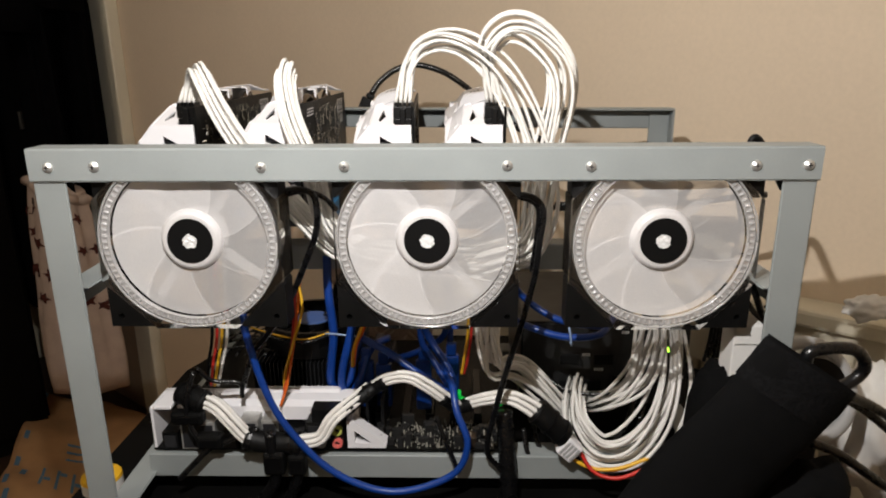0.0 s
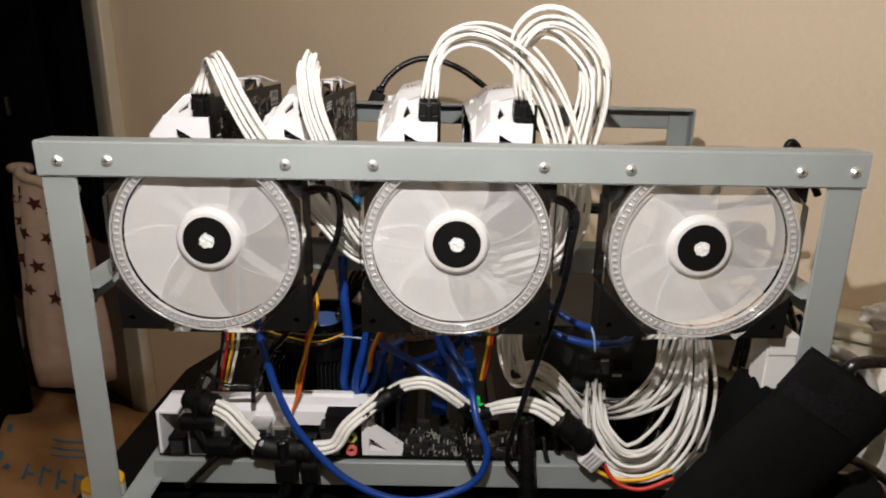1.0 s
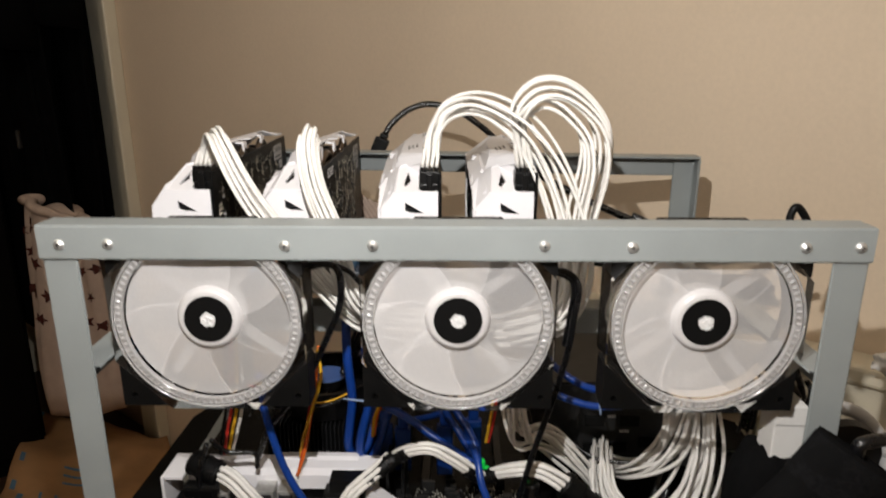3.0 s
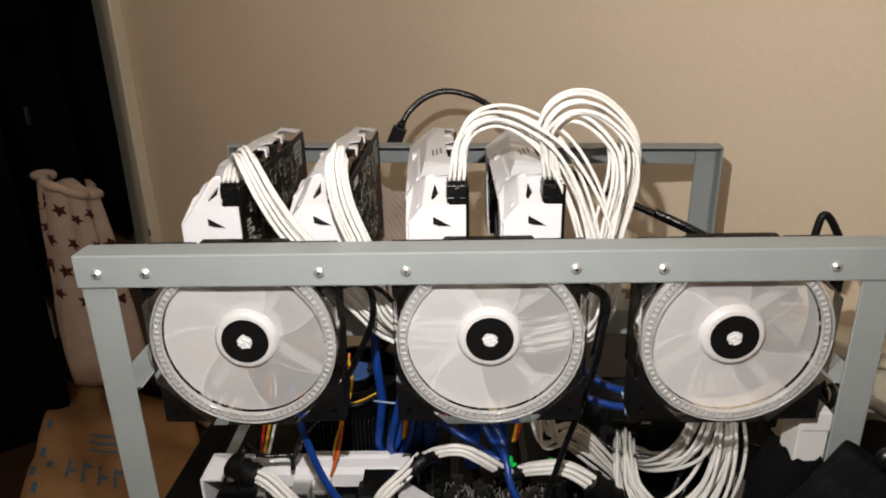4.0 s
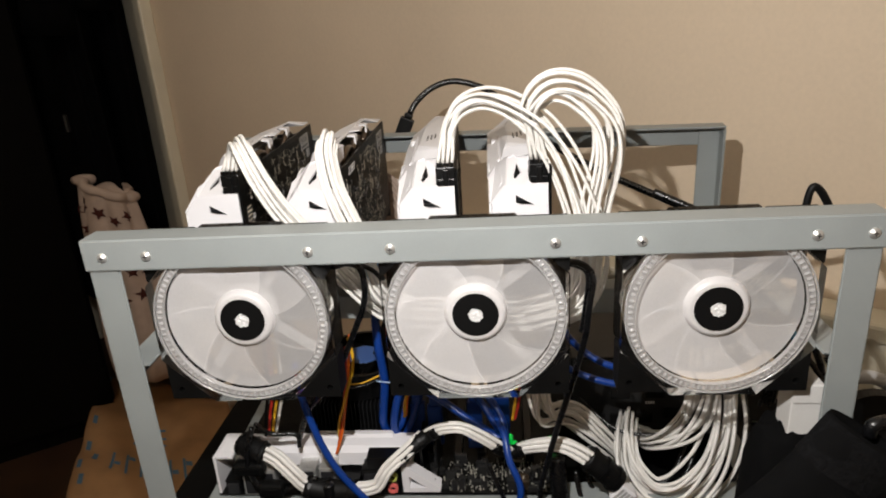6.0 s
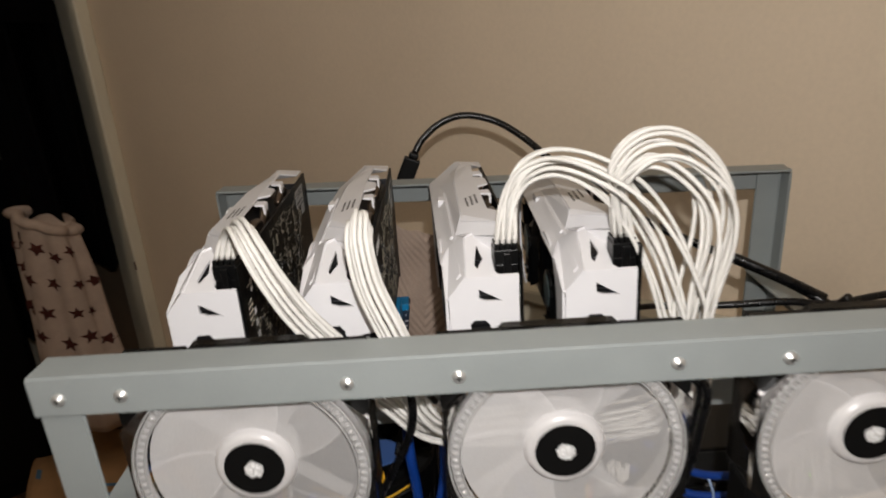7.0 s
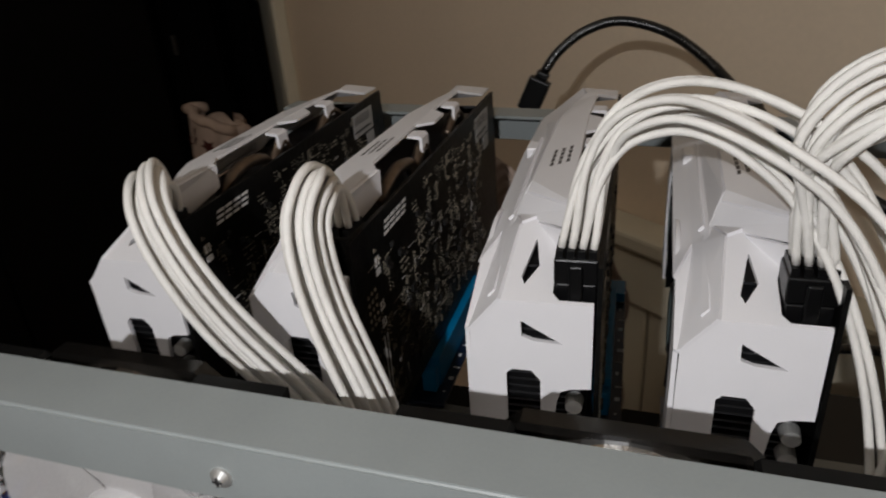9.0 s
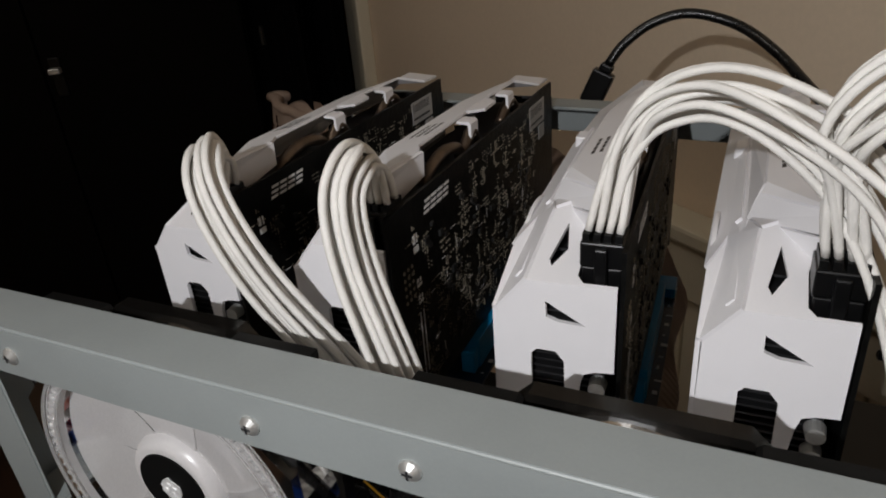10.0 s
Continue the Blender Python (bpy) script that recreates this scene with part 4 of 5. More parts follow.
def power_supply():
    p = thing("power_supply", (0.17, 0.60, 0.7427), "black power supply box behind the white cables", "power supply")
    part("case", boxed(0.082, 0.2415, 0.545, 0.70, 0.7427, 0.829, bevel=0.002), BLACK, p, "black painted steel case")
    part("front_panel", boxed(0.084, 0.2395, 0.5432, 0.5448, 0.7447, 0.827), CHIP, p)
    for i, (x, z) in enumerate(((0.105, 0.765), (0.128, 0.765), (0.150, 0.765), (0.178, 0.770), (0.203, 0.770), (0.128, 0.792), (0.160, 0.792))):
        part("socket", boxed(x - 0.009, x + 0.009, 0.5405, 0.5430, z - 0.005, z + 0.005, bevel=0.0005), RUBBER, p)
    for x0, w, z in ((0.190, 0.012, 0.822), (0.222, 0.010, 0.818), (0.152, 0.009, 0.780), (0.140, 0.008, 0.795), (0.176, 0.007, 0.818), (0.226, 0.012, 0.772)):
        for k in range(4):
            part("printed_bar", boxed(x0 + k * w / 4, x0 + k * w / 4 + w / 6, 0.5422, 0.5430, z, z + 0.0026), PRINT, p)
    part("power_light", boxed(0.2195, 0.2225, 0.5405, 0.5430, 0.800, 0.804, bevel=0.0005), LEDBRIGHT, p, "small bright green light")


power_supply()

# ---- blue riser cables ----
GB = "blue riser cables"
LB = "thick glossy blue USB riser cable"


def blue(pts, r=0.0030, n=40):
    return cable("riser_cable", pts, r, BLUE, None, n, LB, "cable", GB, 10)


blue([(-0.152, 0.460, 0.878), (-0.147, 0.445, 0.865), (-0.134, 0.442, 0.812), (-0.114, 0.440, 0.773), (-0.079, 0.440, 0.735), (-0.032, 0.440, 0.718), (0.016, 0.441, 0.733), (0.030, 0.443, 0.761), (0.021, 0.452, 0.787), (0.016, 0.470, 0.804), (0.000, 0.500, 0.810)], n=60)
blue([(-0.091, 0.507, 0.905), (-0.090, 0.500, 0.874), (-0.087, 0.498, 0.838), (-0.090, 0.498, 0.811), (-0.092, 0.499, 0.791), (-0.087, 0.502, 0.780), (-0.077, 0.506, 0.787), (-0.072, 0.515, 0.808), (-0.066, 0.530, 0.824)], 0.0038)
blue([(-0.066, 0.507, 0.905), (-0.066, 0.495, 0.865), (-0.072, 0.492, 0.835), (-0.079, 0.492, 0.808), (-0.081, 0.494, 0.788), (-0.074, 0.498, 0.778), (-0.066, 0.505, 0.791), (-0.058, 0.520, 0.812), (-0.045, 0.550, 0.810)], 0.0036)
blue([(-0.064, 0.500, 0.832), (-0.039, 0.490, 0.823), (-0.014, 0.480, 0.809), (0.008, 0.475, 0.796), (0.018, 0.470, 0.793), (0.015, 0.485, 0.807), (0.000, 0.500, 0.826), (-0.009, 0.500, 0.845)], 0.0034)
blue([(-0.013, 0.520, 0.840), (-0.009, 0.500, 0.826), (0.001, 0.485, 0.817), (0.013, 0.475, 0.801)])
blue([(-0.045, 0.540, 0.791), (-0.017, 0.530, 0.804), (0.007, 0.520, 0.823), (0.013, 0.510, 0.849), (0.013, 0.520, 0.877)])
blue([(0.068, 0.520, 0.877), (0.083, 0.500, 0.866), (0.104, 0.490, 0.855), (0.126, 0.490, 0.849), (0.150, 0.500, 0.844), (0.166, 0.520, 0.845)])
blue([(0.064, 0.500, 0.853), (0.082, 0.485, 0.849), (0.110, 0.478, 0.843), (0.138, 0.480, 0.843), (0.154, 0.500, 0.845), (0.168, 0.530, 0.847)])
blue([(0.015, 0.530, 0.841), (0.015, 0.520, 0.818), (0.017, 0.515, 0.798)])
for at in ((-0.062, 0.515, 0.797), (-0.046, 0.515, 0.794), (-0.009, 0.510, 0.800), (0.016, 0.515, 0.803)):
    pl = thing("riser_plug", (at[0], at[1], BZ + 0.011), "blue USB plug standing in a slot", "plug", "blue plugs")
    part("shell", boxed(at[0] - 0.007, at[0] + 0.007, at[1] - 0.004, at[1] + 0.004, BZ + 0.011, at[2] + 0.006, bevel=0.0015), BLUE, pl)
    part("strain_relief", boxed(at[0] - 0.0045, at[0] + 0.0045, at[1] - 0.0035, at[1] + 0.0035, at[2] + 0.0062, at[2] + 0.018, bevel=0.0015), BLUE, pl)
cable("cable_tie", [(0.113, 0.478, 0.857), (0.115, 0.474, 0.849), (0.117, 0.476, 0.836)], 0.0009, CLEARTIE, None, 10, "clear plastic tie round a blue cable", "cable tie")
cable("cable_tie", [(-0.094, 0.497, 0.837), (-0.083, 0.493, 0.838), (-0.065, 0.493, 0.836)], 0.0008, CLEARTIE, None, 10, "clear plastic tie round blue cables", "cable tie")

# ---- thin coloured wires ----
GW = "thin coloured wires"


def wire(color, pts, r=0.0013, n=26):
    m, w = {"yellow": (YELLOW, "yellow"), "red": (RED, "red"), "orange": (ORANGE, "orange"), "black": (RUBBER, "black"), "white": (SLEEVE, "white")}[color]
    return cable("wire", pts, r, m, None, n, "thin %s power wire hanging among the cables" % w, "wire", GW, 7)


for k, c in enumerate(("black", "red", "yellow", "white")):
    wire(c, [(-0.187, 0.470, 0.884) if k == 9 else (-0.180 + 0.004 * k, 0.475, 0.915), (-0.183 + 0.0042 * k, 0.470, 0.85), (-0.187 + 0.004 * k, 0.466, 0.825), (-0.192 + 0.003 * k, 0.470, 0.80)])
wire("orange", [(-0.109, 0.480, 0.893), (-0.112, 0.475, 0.863), (-0.117, 0.472, 0.833), (-0.123, 0.470, 0.803), (-0.130, 0.468, 0.782)])
wire("yellow", [(-0.110, 0.478, 0.891), (-0.107, 0.473, 0.869), (-0.116, 0.470, 0.839), (-0.124, 0.470, 0.814), (-0.128, 0.475, 0.795)])
wire("red", [(-0.114, 0.482, 0.880), (-0.118, 0.478, 0.841), (-0.126, 0.472, 0.797), (-0.130, 0.470, 0.782)])
wire("yellow", [(-0.054, 0.470, 0.865), (-0.059, 0.468, 0.851), (-0.065, 0.468, 0.835), (-0.067, 0.470, 0.818)])
wire("orange", [(-0.052, 0.472, 0.864), (-0.057, 0.470, 0.850), (-0.063, 0.470, 0.837), (-0.066, 0.472, 0.818)])
wire("yellow", [(0.031, 0.480, 0.858), (0.030, 0.478, 0.841), (0.027, 0.478, 0.821), (0.025, 0.480, 0.807)])
wire("red", [(0.034, 0.482, 0.858), (0.033, 0.480, 0.841), (0.030, 0.480, 0.820), (0.027, 0.482, 0.806)])
wire("yellow", [(0.115, 0.450, 0.746), (0.133, 0.445, 0.739), (0.154, 0.440, 0.742), (0.178, 0.440, 0.752)], 0.0017)
wire("red", [(0.123, 0.447, 0.754), (0.134, 0.440, 0.739), (0.153, 0.434, 0.737), (0.177, 0.432, 0.749)], 0.0017)
wire("black", [(0.119, 0.452, 0.747), (0.139, 0.450, 0.730), (0.162, 0.450, 0.730), (0.181, 0.445, 0.742)], 0.0017)

# ---- white cables low in the rig ----
LW = "white braided cable bundle tied with black combs"
GL = "white cables low in the rig"
bundle("white_cables", [(-0.199, 0.460, 0.795), (-0.178, 0.450, 0.792), (-0.164, 0.446, 0.779), (-0.152, 0.447, 0.764), (-0.131, 0.447, 0.760), (-0.109, 0.446, 0.762), (-0.092, 0.446, 0.766), (-0.082, 0.447, 0.782), (-0.066, 0.455, 0.794), (-0.054, 0.470, 0.798)], 6, 0.0022, (0.006, 0.0045, 0.0055), SLEEVE, LW, GL, None, 21, 0.15)
bundle("white_cables", [(-0.052, 0.470, 0.798), (-0.036, 0.462, 0.812), (-0.019, 0.458, 0.816), (-0.005, 0.458, 0.809), (0.011, 0.462, 0.795), (0.023, 0.470, 0.781)], 5, 0.0021, (0.004, 0.0045, 0.004), SLEEVE, LW, GL, None, 22, 0.15)
bundle("white_cables", [(0.030, 0.470, 0.785), (0.045, 0.462, 0.794), (0.065, 0.456, 0.799), (0.083, 0.452, 0.792), (0.102, 0.450, 0.776), (0.111, 0.450, 0.766)], 6, 0.0022, (0.004, 0.006, 0.007), SLEEVE, LW, GL, None, 23, 0.15)
bundle("white_cables", [(0.048, 0.485, 0.869), (0.047, 0.475, 0.848), (0.049, 0.470, 0.830), (0.053, 0.472, 0.816), (0.066, 0.480, 0.815), (0.081, 0.485, 0.806), (0.102, 0.490, 0.783), (0.122, 0.500, 0.755)], 11, 0.0017, (0.013, 0.010, 0.009), SLEEVE, LW, GL, None, 24, 0.5)
bundle("white_cables", [(0.188, 0.490, 0.867), (0.185, 0.480, 0.841), (0.177, 0.475, 0.812), (0.163, 0.480, 0.791), (0.149, 0.500, 0.771), (0.146, 0.535, 0.752)], 13, 0.0016, (0.013, 0.012, 0.010), SLEEVE, LW, GL, None, 25, 0.5)
bundle("white_cables", [(0.198, 0.492, 0.867), (0.203, 0.482, 0.835), (0.202, 0.470, 0.805), (0.190, 0.460, 0.773), (0.167, 0.455, 0.750), (0.142, 0.458, 0.747), (0.126, 0.470, 0.764), (0.125, 0.490, 0.778), (0.134, 0.535, 0.770)], 14, 0.0016, (0.011, 0.013, 0.010), SLEEVE, LW, GL, None, 26, 0.6, n=50)


def wrap(pts, r):
    c = thing("cable_wrap", pts[0], "black heat-shrink wrap round white cables", "cable wrap", "black wraps")
    line = smooth_path(pts, 16)
    part("tube", tube(bmesh.new(), line, r, 14, 0.8), RUBBER, c, "", True)
    for k in (2, 8, 14):
        part("tie", tube(bmesh.new(), line[k - 1:k + 1], r * 1.12, 14, 0.8), BLACK, c)


wrap([(-0.212, 0.464, 0.798), (-0.200, 0.457, 0.796), (-0.188, 0.453, 0.793)], 0.0098)
wrap([(-0.155, 0.447, 0.765), (-0.142, 0.447, 0.761), (-0.126, 0.447, 0.760), (-0.110, 0.446, 0.761)], 0.0092)
wrap([(-0.072, 0.452, 0.789), (-0.060, 0.460, 0.795), (-0.048, 0.467, 0.801), (-0.038, 0.463, 0.810)], 0.0064)
wrap([(0.009, 0.461, 0.796), (0.021, 0.469, 0.782), (0.034, 0.468, 0.786)], 0.0060)
wrap([(0.086, 0.452, 0.789), (0.099, 0.450, 0.778), (0.111, 0.450, 0.766)], 0.0105)
for (a, c), w in ((((-0.131, 0.441, 0.756), (-0.130, 0.442, 0.735)), 0.0085), (((-0.112, 0.442, 0.753), (-0.112, 0.443, 0.734)), 0.0075), (((-0.207, 0.449, 0.788), (-0.198, 0.447, 0.776)), 0.009), (((-0.186, 0.447, 0.768), (-0.184, 0.446, 0.755)), 0.010)):
    pg = thing("black_plug", c, "black plug hanging from the motherboard ports", "plug", "black plugs")
    part("shell", boxed(min(a[0], c[0]) - w, max(a[0], c[0]) + w, a[1] - 0.005, a[1] + 0.006, c[2], a[2], bevel=0.0025), RUBBER, pg)
    part("grip", boxed(min(a[0], c[0]) - w * 0.7, max(a[0], c[0]) + w * 0.7, a[1] - 0.0062, a[1] - 0.0052, c[2] + 0.003, a[2] - 0.003, bevel=0.0004), BLACK, pg)
for i in range(9):   # small bright and white fittings between the slots
    fx = -0.036 + 0.0115 * i
    ft = thing("header_block", (fx, 0.466 + 0.004 * (i % 3), BZ), "small dark header block on the motherboard", "header", "header blocks")
    part("block", boxed(fx - 0.003, fx + 0.003, 0.4645 + 0.004 * (i % 3), 0.4685 + 0.004 * (i % 3), BZ, BZ + 0.006 + 0.002 * (i % 2), bevel=0.0004), (CHIP, BLACK, CHIP)[i % 3], ft)
    part("pin", boxed(fx - 0.0006, fx + 0.0006, 0.4655 + 0.004 * (i % 3), 0.4667 + 0.004 * (i % 3), BZ + 0.008, BZ + 0.012), PINM, ft)
ml = thing("power_plug", (0.114, 0.447, 0.757), "translucent white power plug with coloured wires", "plug")
part("shell", boxed(-0.008, 0.008, -0.006, 0.006, -0.0085, 0.0085, bevel=0.0015, m=Matrix.Translation((0.114, 0.447, 0.757)) @ Matrix.Rotation(radians(42), 4, "Y")), WHITE, ml)
for k in range(4):
    part("pin_hole", boxed(-0.0065 + k * 0.0035, -0.0045 + k * 0.0035, -0.0066, -0.0055, -0.006, 0.006, m=Matrix.Translation((0.114, 0.447, 0.757)) @ Matrix.Rotation(radians(42), 4, "Y")), GREYP, ml)

# ---- black leads and ties ----
GK = "black leads"


def lead(pts, r=0.0022, label="black flexible cable hanging among the fans", n=36, flat=1.0, name="lead"):
    return cable(name, pts, r, LEADM, None, n, label, "cable", GK, 9, flat)


lead([(0.062, 0.425, 0.975), (0.075, 0.424, 0.973), (0.083, 0.423, 0.963), (0.081, 0.424, 0.940), (0.079, 0.428, 0.913), (0.070, 0.432, 0.871), (0.060, 0.436, 0.831), (0.051, 0.440, 0.789), (0.046, 0.445, 0.755), (0.056, 0.450, 0.736), (0.070, 0.450, 0.714)], 0.0024)
lead([(0.059, 0.427, 0.972), (0.071, 0.427, 0.971), (0.080, 0.427, 0.963), (0.079, 0.430, 0.938), (0.077, 0.435, 0.915)], 0.0018)
lead([(-0.112, 0.425, 0.975), (-0.095, 0.424, 0.979), (-0.082, 0.424, 0.976), (-0.079, 0.424, 0.963), (-0.082, 0.427, 0.944), (-0.092, 0.430, 0.921), (-0.106, 0.436, 0.892), (-0.126, 0.442, 0.862), (-0.144, 0.450, 0.838), (-0.159, 0.462, 0.802)], 0.0024)
lead([(-0.106, 0.427, 0.973), (-0.088, 0.428, 0.977), (-0.074, 0.428, 0.972), (-0.066, 0.430, 0.962)], 0.0018)
lead([(-0.195, 0.452, 0.822), (-0.200, 0.447, 0.804), (-0.202, 0.446, 0.784), (-0.196, 0.446, 0.766), (-0.181, 0.446, 0.758), (-0.163, 0.447, 0.765), (-0.144, 0.448, 0.772)], 0.0022)
lead([(-0.192, 0.452, 0.825), (-0.181, 0.456, 0.812), (-0.161, 0.460, 0.808), (-0.160, 0.462, 0.794)], 0.0020)
lead([(-0.183, 0.446, 0.758), (-0.198, 0.444, 0.743), (-0.214, 0.444, 0.726)], 0.0026)
lead([(-0.133, 0.442, 0.771), (-0.132, 0.441, 0.751), (-0.132, 0.444, 0.727), (-0.145, 0.447, 0.705)], 0.0050)
lead([(-0.113, 0.443, 0.760), (-0.110, 0.443, 0.741), (-0.116, 0.445, 0.721), (-0.123, 0.447, 0.705)], 0.0046)
lead([(0.004, 0.452, 0.782), (0.013, 0.447, 0.759), (0.023, 0.446, 0.733)], 0.0020)
lead([(0.061, 0.462, 0.782), (0.063, 0.455, 0.754), (0.065, 0.450, 0.725), (0.066, 0.450, 0.703)], 0.0075, "black wrapped cable bundle standing on the tray")
lead([(0.087, 0.520, 0.801), (0.116, 0.500, 0.783), (0.144, 0.490, 0.783), (0.168, 0.490, 0.786)], 0.0016)
lead([(0.078, 0.470, 0.761), (0.083, 0.460, 0.740), (0.098, 0.460, 0.726), (0.115, 0.465, 0.732), (0.109, 0.480, 0.750)], 0.0022)
lead([(0.096, 0.500, 0.777), (0.089, 0.480, 0.755), (0.096, 0.470, 0.739), (0.113, 0.470, 0.737)], 0.0022)
lead([(0.184, 0.510, 0.773), (0.170, 0.490, 0.750), (0.154, 0.480, 0.739), (0.136, 0.490, 0.733)], 0.0022)
lead([(0.197, 0.520, 0.767), (0.183, 0.500, 0.738), (0.167, 0.490, 0.727)], 0.0022)
lead([(0.236, 0.530, 0.797), (0.238, 0.520, 0.768), (0.226, 0.500, 0.739), (0.213, 0.490, 0.710)], 0.0030)
lead([(0.235, 0.500, 0.787), (0.247, 0.470, 0.800), (0.256, 0.450, 0.808)], 0.0022)
lead([(0.243, 0.440, 0.904), (0.251, 0.440, 0.886), (0.258, 0.445, 0.868), (0.257, 0.450, 0.854)], 0.0026)
lead([(0.237, 0.440, 0.895), (0.248, 0.440, 0.880), (0.258, 0.440, 0.866), (0.261, 0.440, 0.877), (0.259, 0.445, 0.884)], 0.0022)
for i in range(4):
    wp = (0.231, 0.470, 0.853)
    lead([(wp[0] + 0.002 * i, wp[1], wp[2] + 0.02), (wp[0] + 0.003 * i - 0.002, wp[1], wp[2] - 0.008), (wp[0] + 0.0035 * i - 0.005, wp[1], wp[2] - 0.028 + 0.003 * (i % 2))], 0.0016, "short black lead with a bare plug end")
# cooler guard and wires behind the cover
for i in range(7):
    lead([(-0.205 + i * 0.009, 0.53, 0.80), (-0.200 + i * 0.009, 0.56, 0.805), (-0.195 + i * 0.009, 0.60, 0.80)], 0.0011, "thin black wire of the cooler guard", 10)
for i in range(4):
    y = 0.538 + 0.018 * i
    lead([(-0.208, y, 0.801), (-0.18, y, 0.806), (-0.150, y, 0.801)], 0.0011, "thin black wire of the cooler guard", 10)
lead([(-0.165, 0.52, 0.83), (-0.14, 0.51, 0.826), (-0.115, 0.512, 0.822), (-0.09, 0.525, 0.826)], 0.0014)
wire("yellow", [(-0.168, 0.522, 0.832), (-0.14, 0.513, 0.828), (-0.115, 0.514, 0.824), (-0.09, 0.528, 0.828)], 0.0008)
for s in range(5):
    lead([(-0.107, 0.560, 0.829), (-0.095 + 0.006 * s, 0.60, 0.86), (-0.09 + 0.008 * s, 0.62, 0.83 - 0.004 * s)], 0.0018)

# ---- black sleeve, white box, cables beside the rig ----


def sleeve():
    s = thing("cable_sleeve", (0.192, 0.370, 0.773), "black neoprene cable sleeve leaning on the rig's leg", "sleeve")
    a, b = Vector((0.184, 0.345, 0.791)), Vector((0.245, 0.352, 0.882))
    axis = (b - a).normalized()
    a = a - axis * 0.05
    u = axis.cross(Vector((0, 1, 0))).normalized()
    v = u.cross(axis)
    bm = bmesh.new()
    rings = []
    nn, ns = 26, 40
    for i in range(nn + 1):
        t = i / nn
        c = a.lerp(b, t) + v * 0.004 * math.sin(t * 5)
        ring = []
        for k in range(ns):
            an = k * math.tau / ns
            wob = 1 + 0.03 * math.sin(3 * an + 4 * t) + 0.02 * math.sin(7 * t + an * 2) + (0.03 if t > 0.86 else 0)
            rad = (0.0325 + 0.006 * (1 - t)) * wob
            ring.append(bm.verts.new(c + (u * math.cos(an) * rad + v * math.sin(an) * rad * 0.55)))
        rings.append(ring)
    for p, q in zip(rings, rings[1:]):
        for k in range(ns):
            bm.faces.new((p[k], p[(k + 1) % ns], q[(k + 1) % ns], q[k]))
    for k in range(2):   # turned-in lip
        inner = [bm.verts.new(b + (w.co - b) * 0.93 - axis * (0.004 + 0.02 * k)) for w in rings[nn]]
        last = rings[nn] if k == 0 else last
        for j in range(ns):
            bm.faces.new((last[j], last[(j + 1) % ns], inner[(j + 1) % ns], inner[j]))
        last = inner
    body = part("sleeve_body", bm, CLOTH, s, "", True)
    bm = bmesh.new()
    rr = []
    for t in (0.80, 0.86, 0.985):
        c = a.lerp(b, t) + v * 0.004 * math.sin(t * 5)
        rr.append([bm.verts.new(c + (u * math.cos(k * math.tau / ns) * 0.0338 + v * math.sin(k * math.tau / ns) * 0.0190)) for k in range(ns)])
    for p, q in zip(rr, rr[1:]):
        for k in range(ns):
            bm.faces.new((p[k], p[(k + 1) % ns], q[(k + 1) % ns], q[k]))
    part("cuff", bm, FUZZ, body, "fuzzy black cuff", True)


FUZZ = mat("fuzzy_black_band", (0.006, 0.006, 0.0065), 1.0, vary=0.6, scale=400, bump=1.0, fine=2500, spec=0.1)
sleeve()
crumple = bmesh.new()
bmesh.ops.create_icosphere(crumple, subdivisions=4, radius=1)
lump = Vector((0.259, 0.360, 0.767))
for v in crumple.verts:
    k = 0.9 + 0.25 * noise.noise(v.co * 1.8) + 0.1 * noise.noise(v.co * 4)
    v.co = lump + Vector((v.co.x * 0.040, v.co.y * 0.03, v.co.z * 0.042)) * k
solo("cloth_bundle", crumple, CLOTH, "crumpled black cloth under the cable sleeve", "cloth", smooth=True)
lead([(0.248, 0.360, 0.876), (0.250, 0.360, 0.884), (0.265, 0.362, 0.886), (0.282, 0.365, 0.883), (0.293, 0.370, 0.871), (0.291, 0.372, 0.861), (0.278, 0.370, 0.853), (0.265, 0.370, 0.852)], 0.0042, "thick black cable looped out of the sleeve")
lead([(0.301, 0.400, 0.832), (0.325, 0.410, 0.820), (0.354, 0.420, 0.801)], 0.0038, "black mains cable beside the rig")
lead([(0.303, 0.410, 0.827), (0.332, 0.420, 0.808), (0.364, 0.430, 0.782)], 0.0034, "black mains cable beside the rig")
lead([(0.294, 0.420, 0.781), (0.317, 0.420, 0.771), (0.341, 0.420, 0.754), (0.378, 0.430, 0.726)], 0.0038, "black mains cable beside the rig")
wb = Vector((0.2275, 0.411, 0.881))
heap = bmesh.new()
bmesh.ops.create_icosphere(heap, subdivisions=4, radius=1)
for v in heap.verts:
    k = 1.0 + 0.10 * noise.noise(v.co * 2.1) + 0.05 * noise.noise(v.co * 5)
    flat = Vector((v.co.x, v.co.y, max(-0.9, min(0.9, v.co.z * 1.25)))) * k
    v.co = Vector((wb.x + 0.001, wb.y + 0.013, 0.776)) + Vector((flat.x * 0.030, flat.y * 0.022, flat.z * 0.072))
solo("black_cloth", heap, CLOTH, "black cloth heap behind the cable sleeve", "cloth", smooth=True)
bx = thing("white_box", (wb.x, wb.y, 0.838), "small white cardboard box lying on black cloth", "box")
part("carton", boxed(wb.x - 0.0050, wb.x + 0.0165, wb.y, wb.y + 0.022, 0.838, wb.z, bevel=0.0008), BOXM, bx)
part("flap", boxed(wb.x - 0.0046, wb.x + 0.0160, wb.y - 0.0012, wb.y - 0.0002, wb.z - 0.014, wb.z - 0.0005), BOXM, bx)
gc = Vector((0.333, 0.500, 0.784))
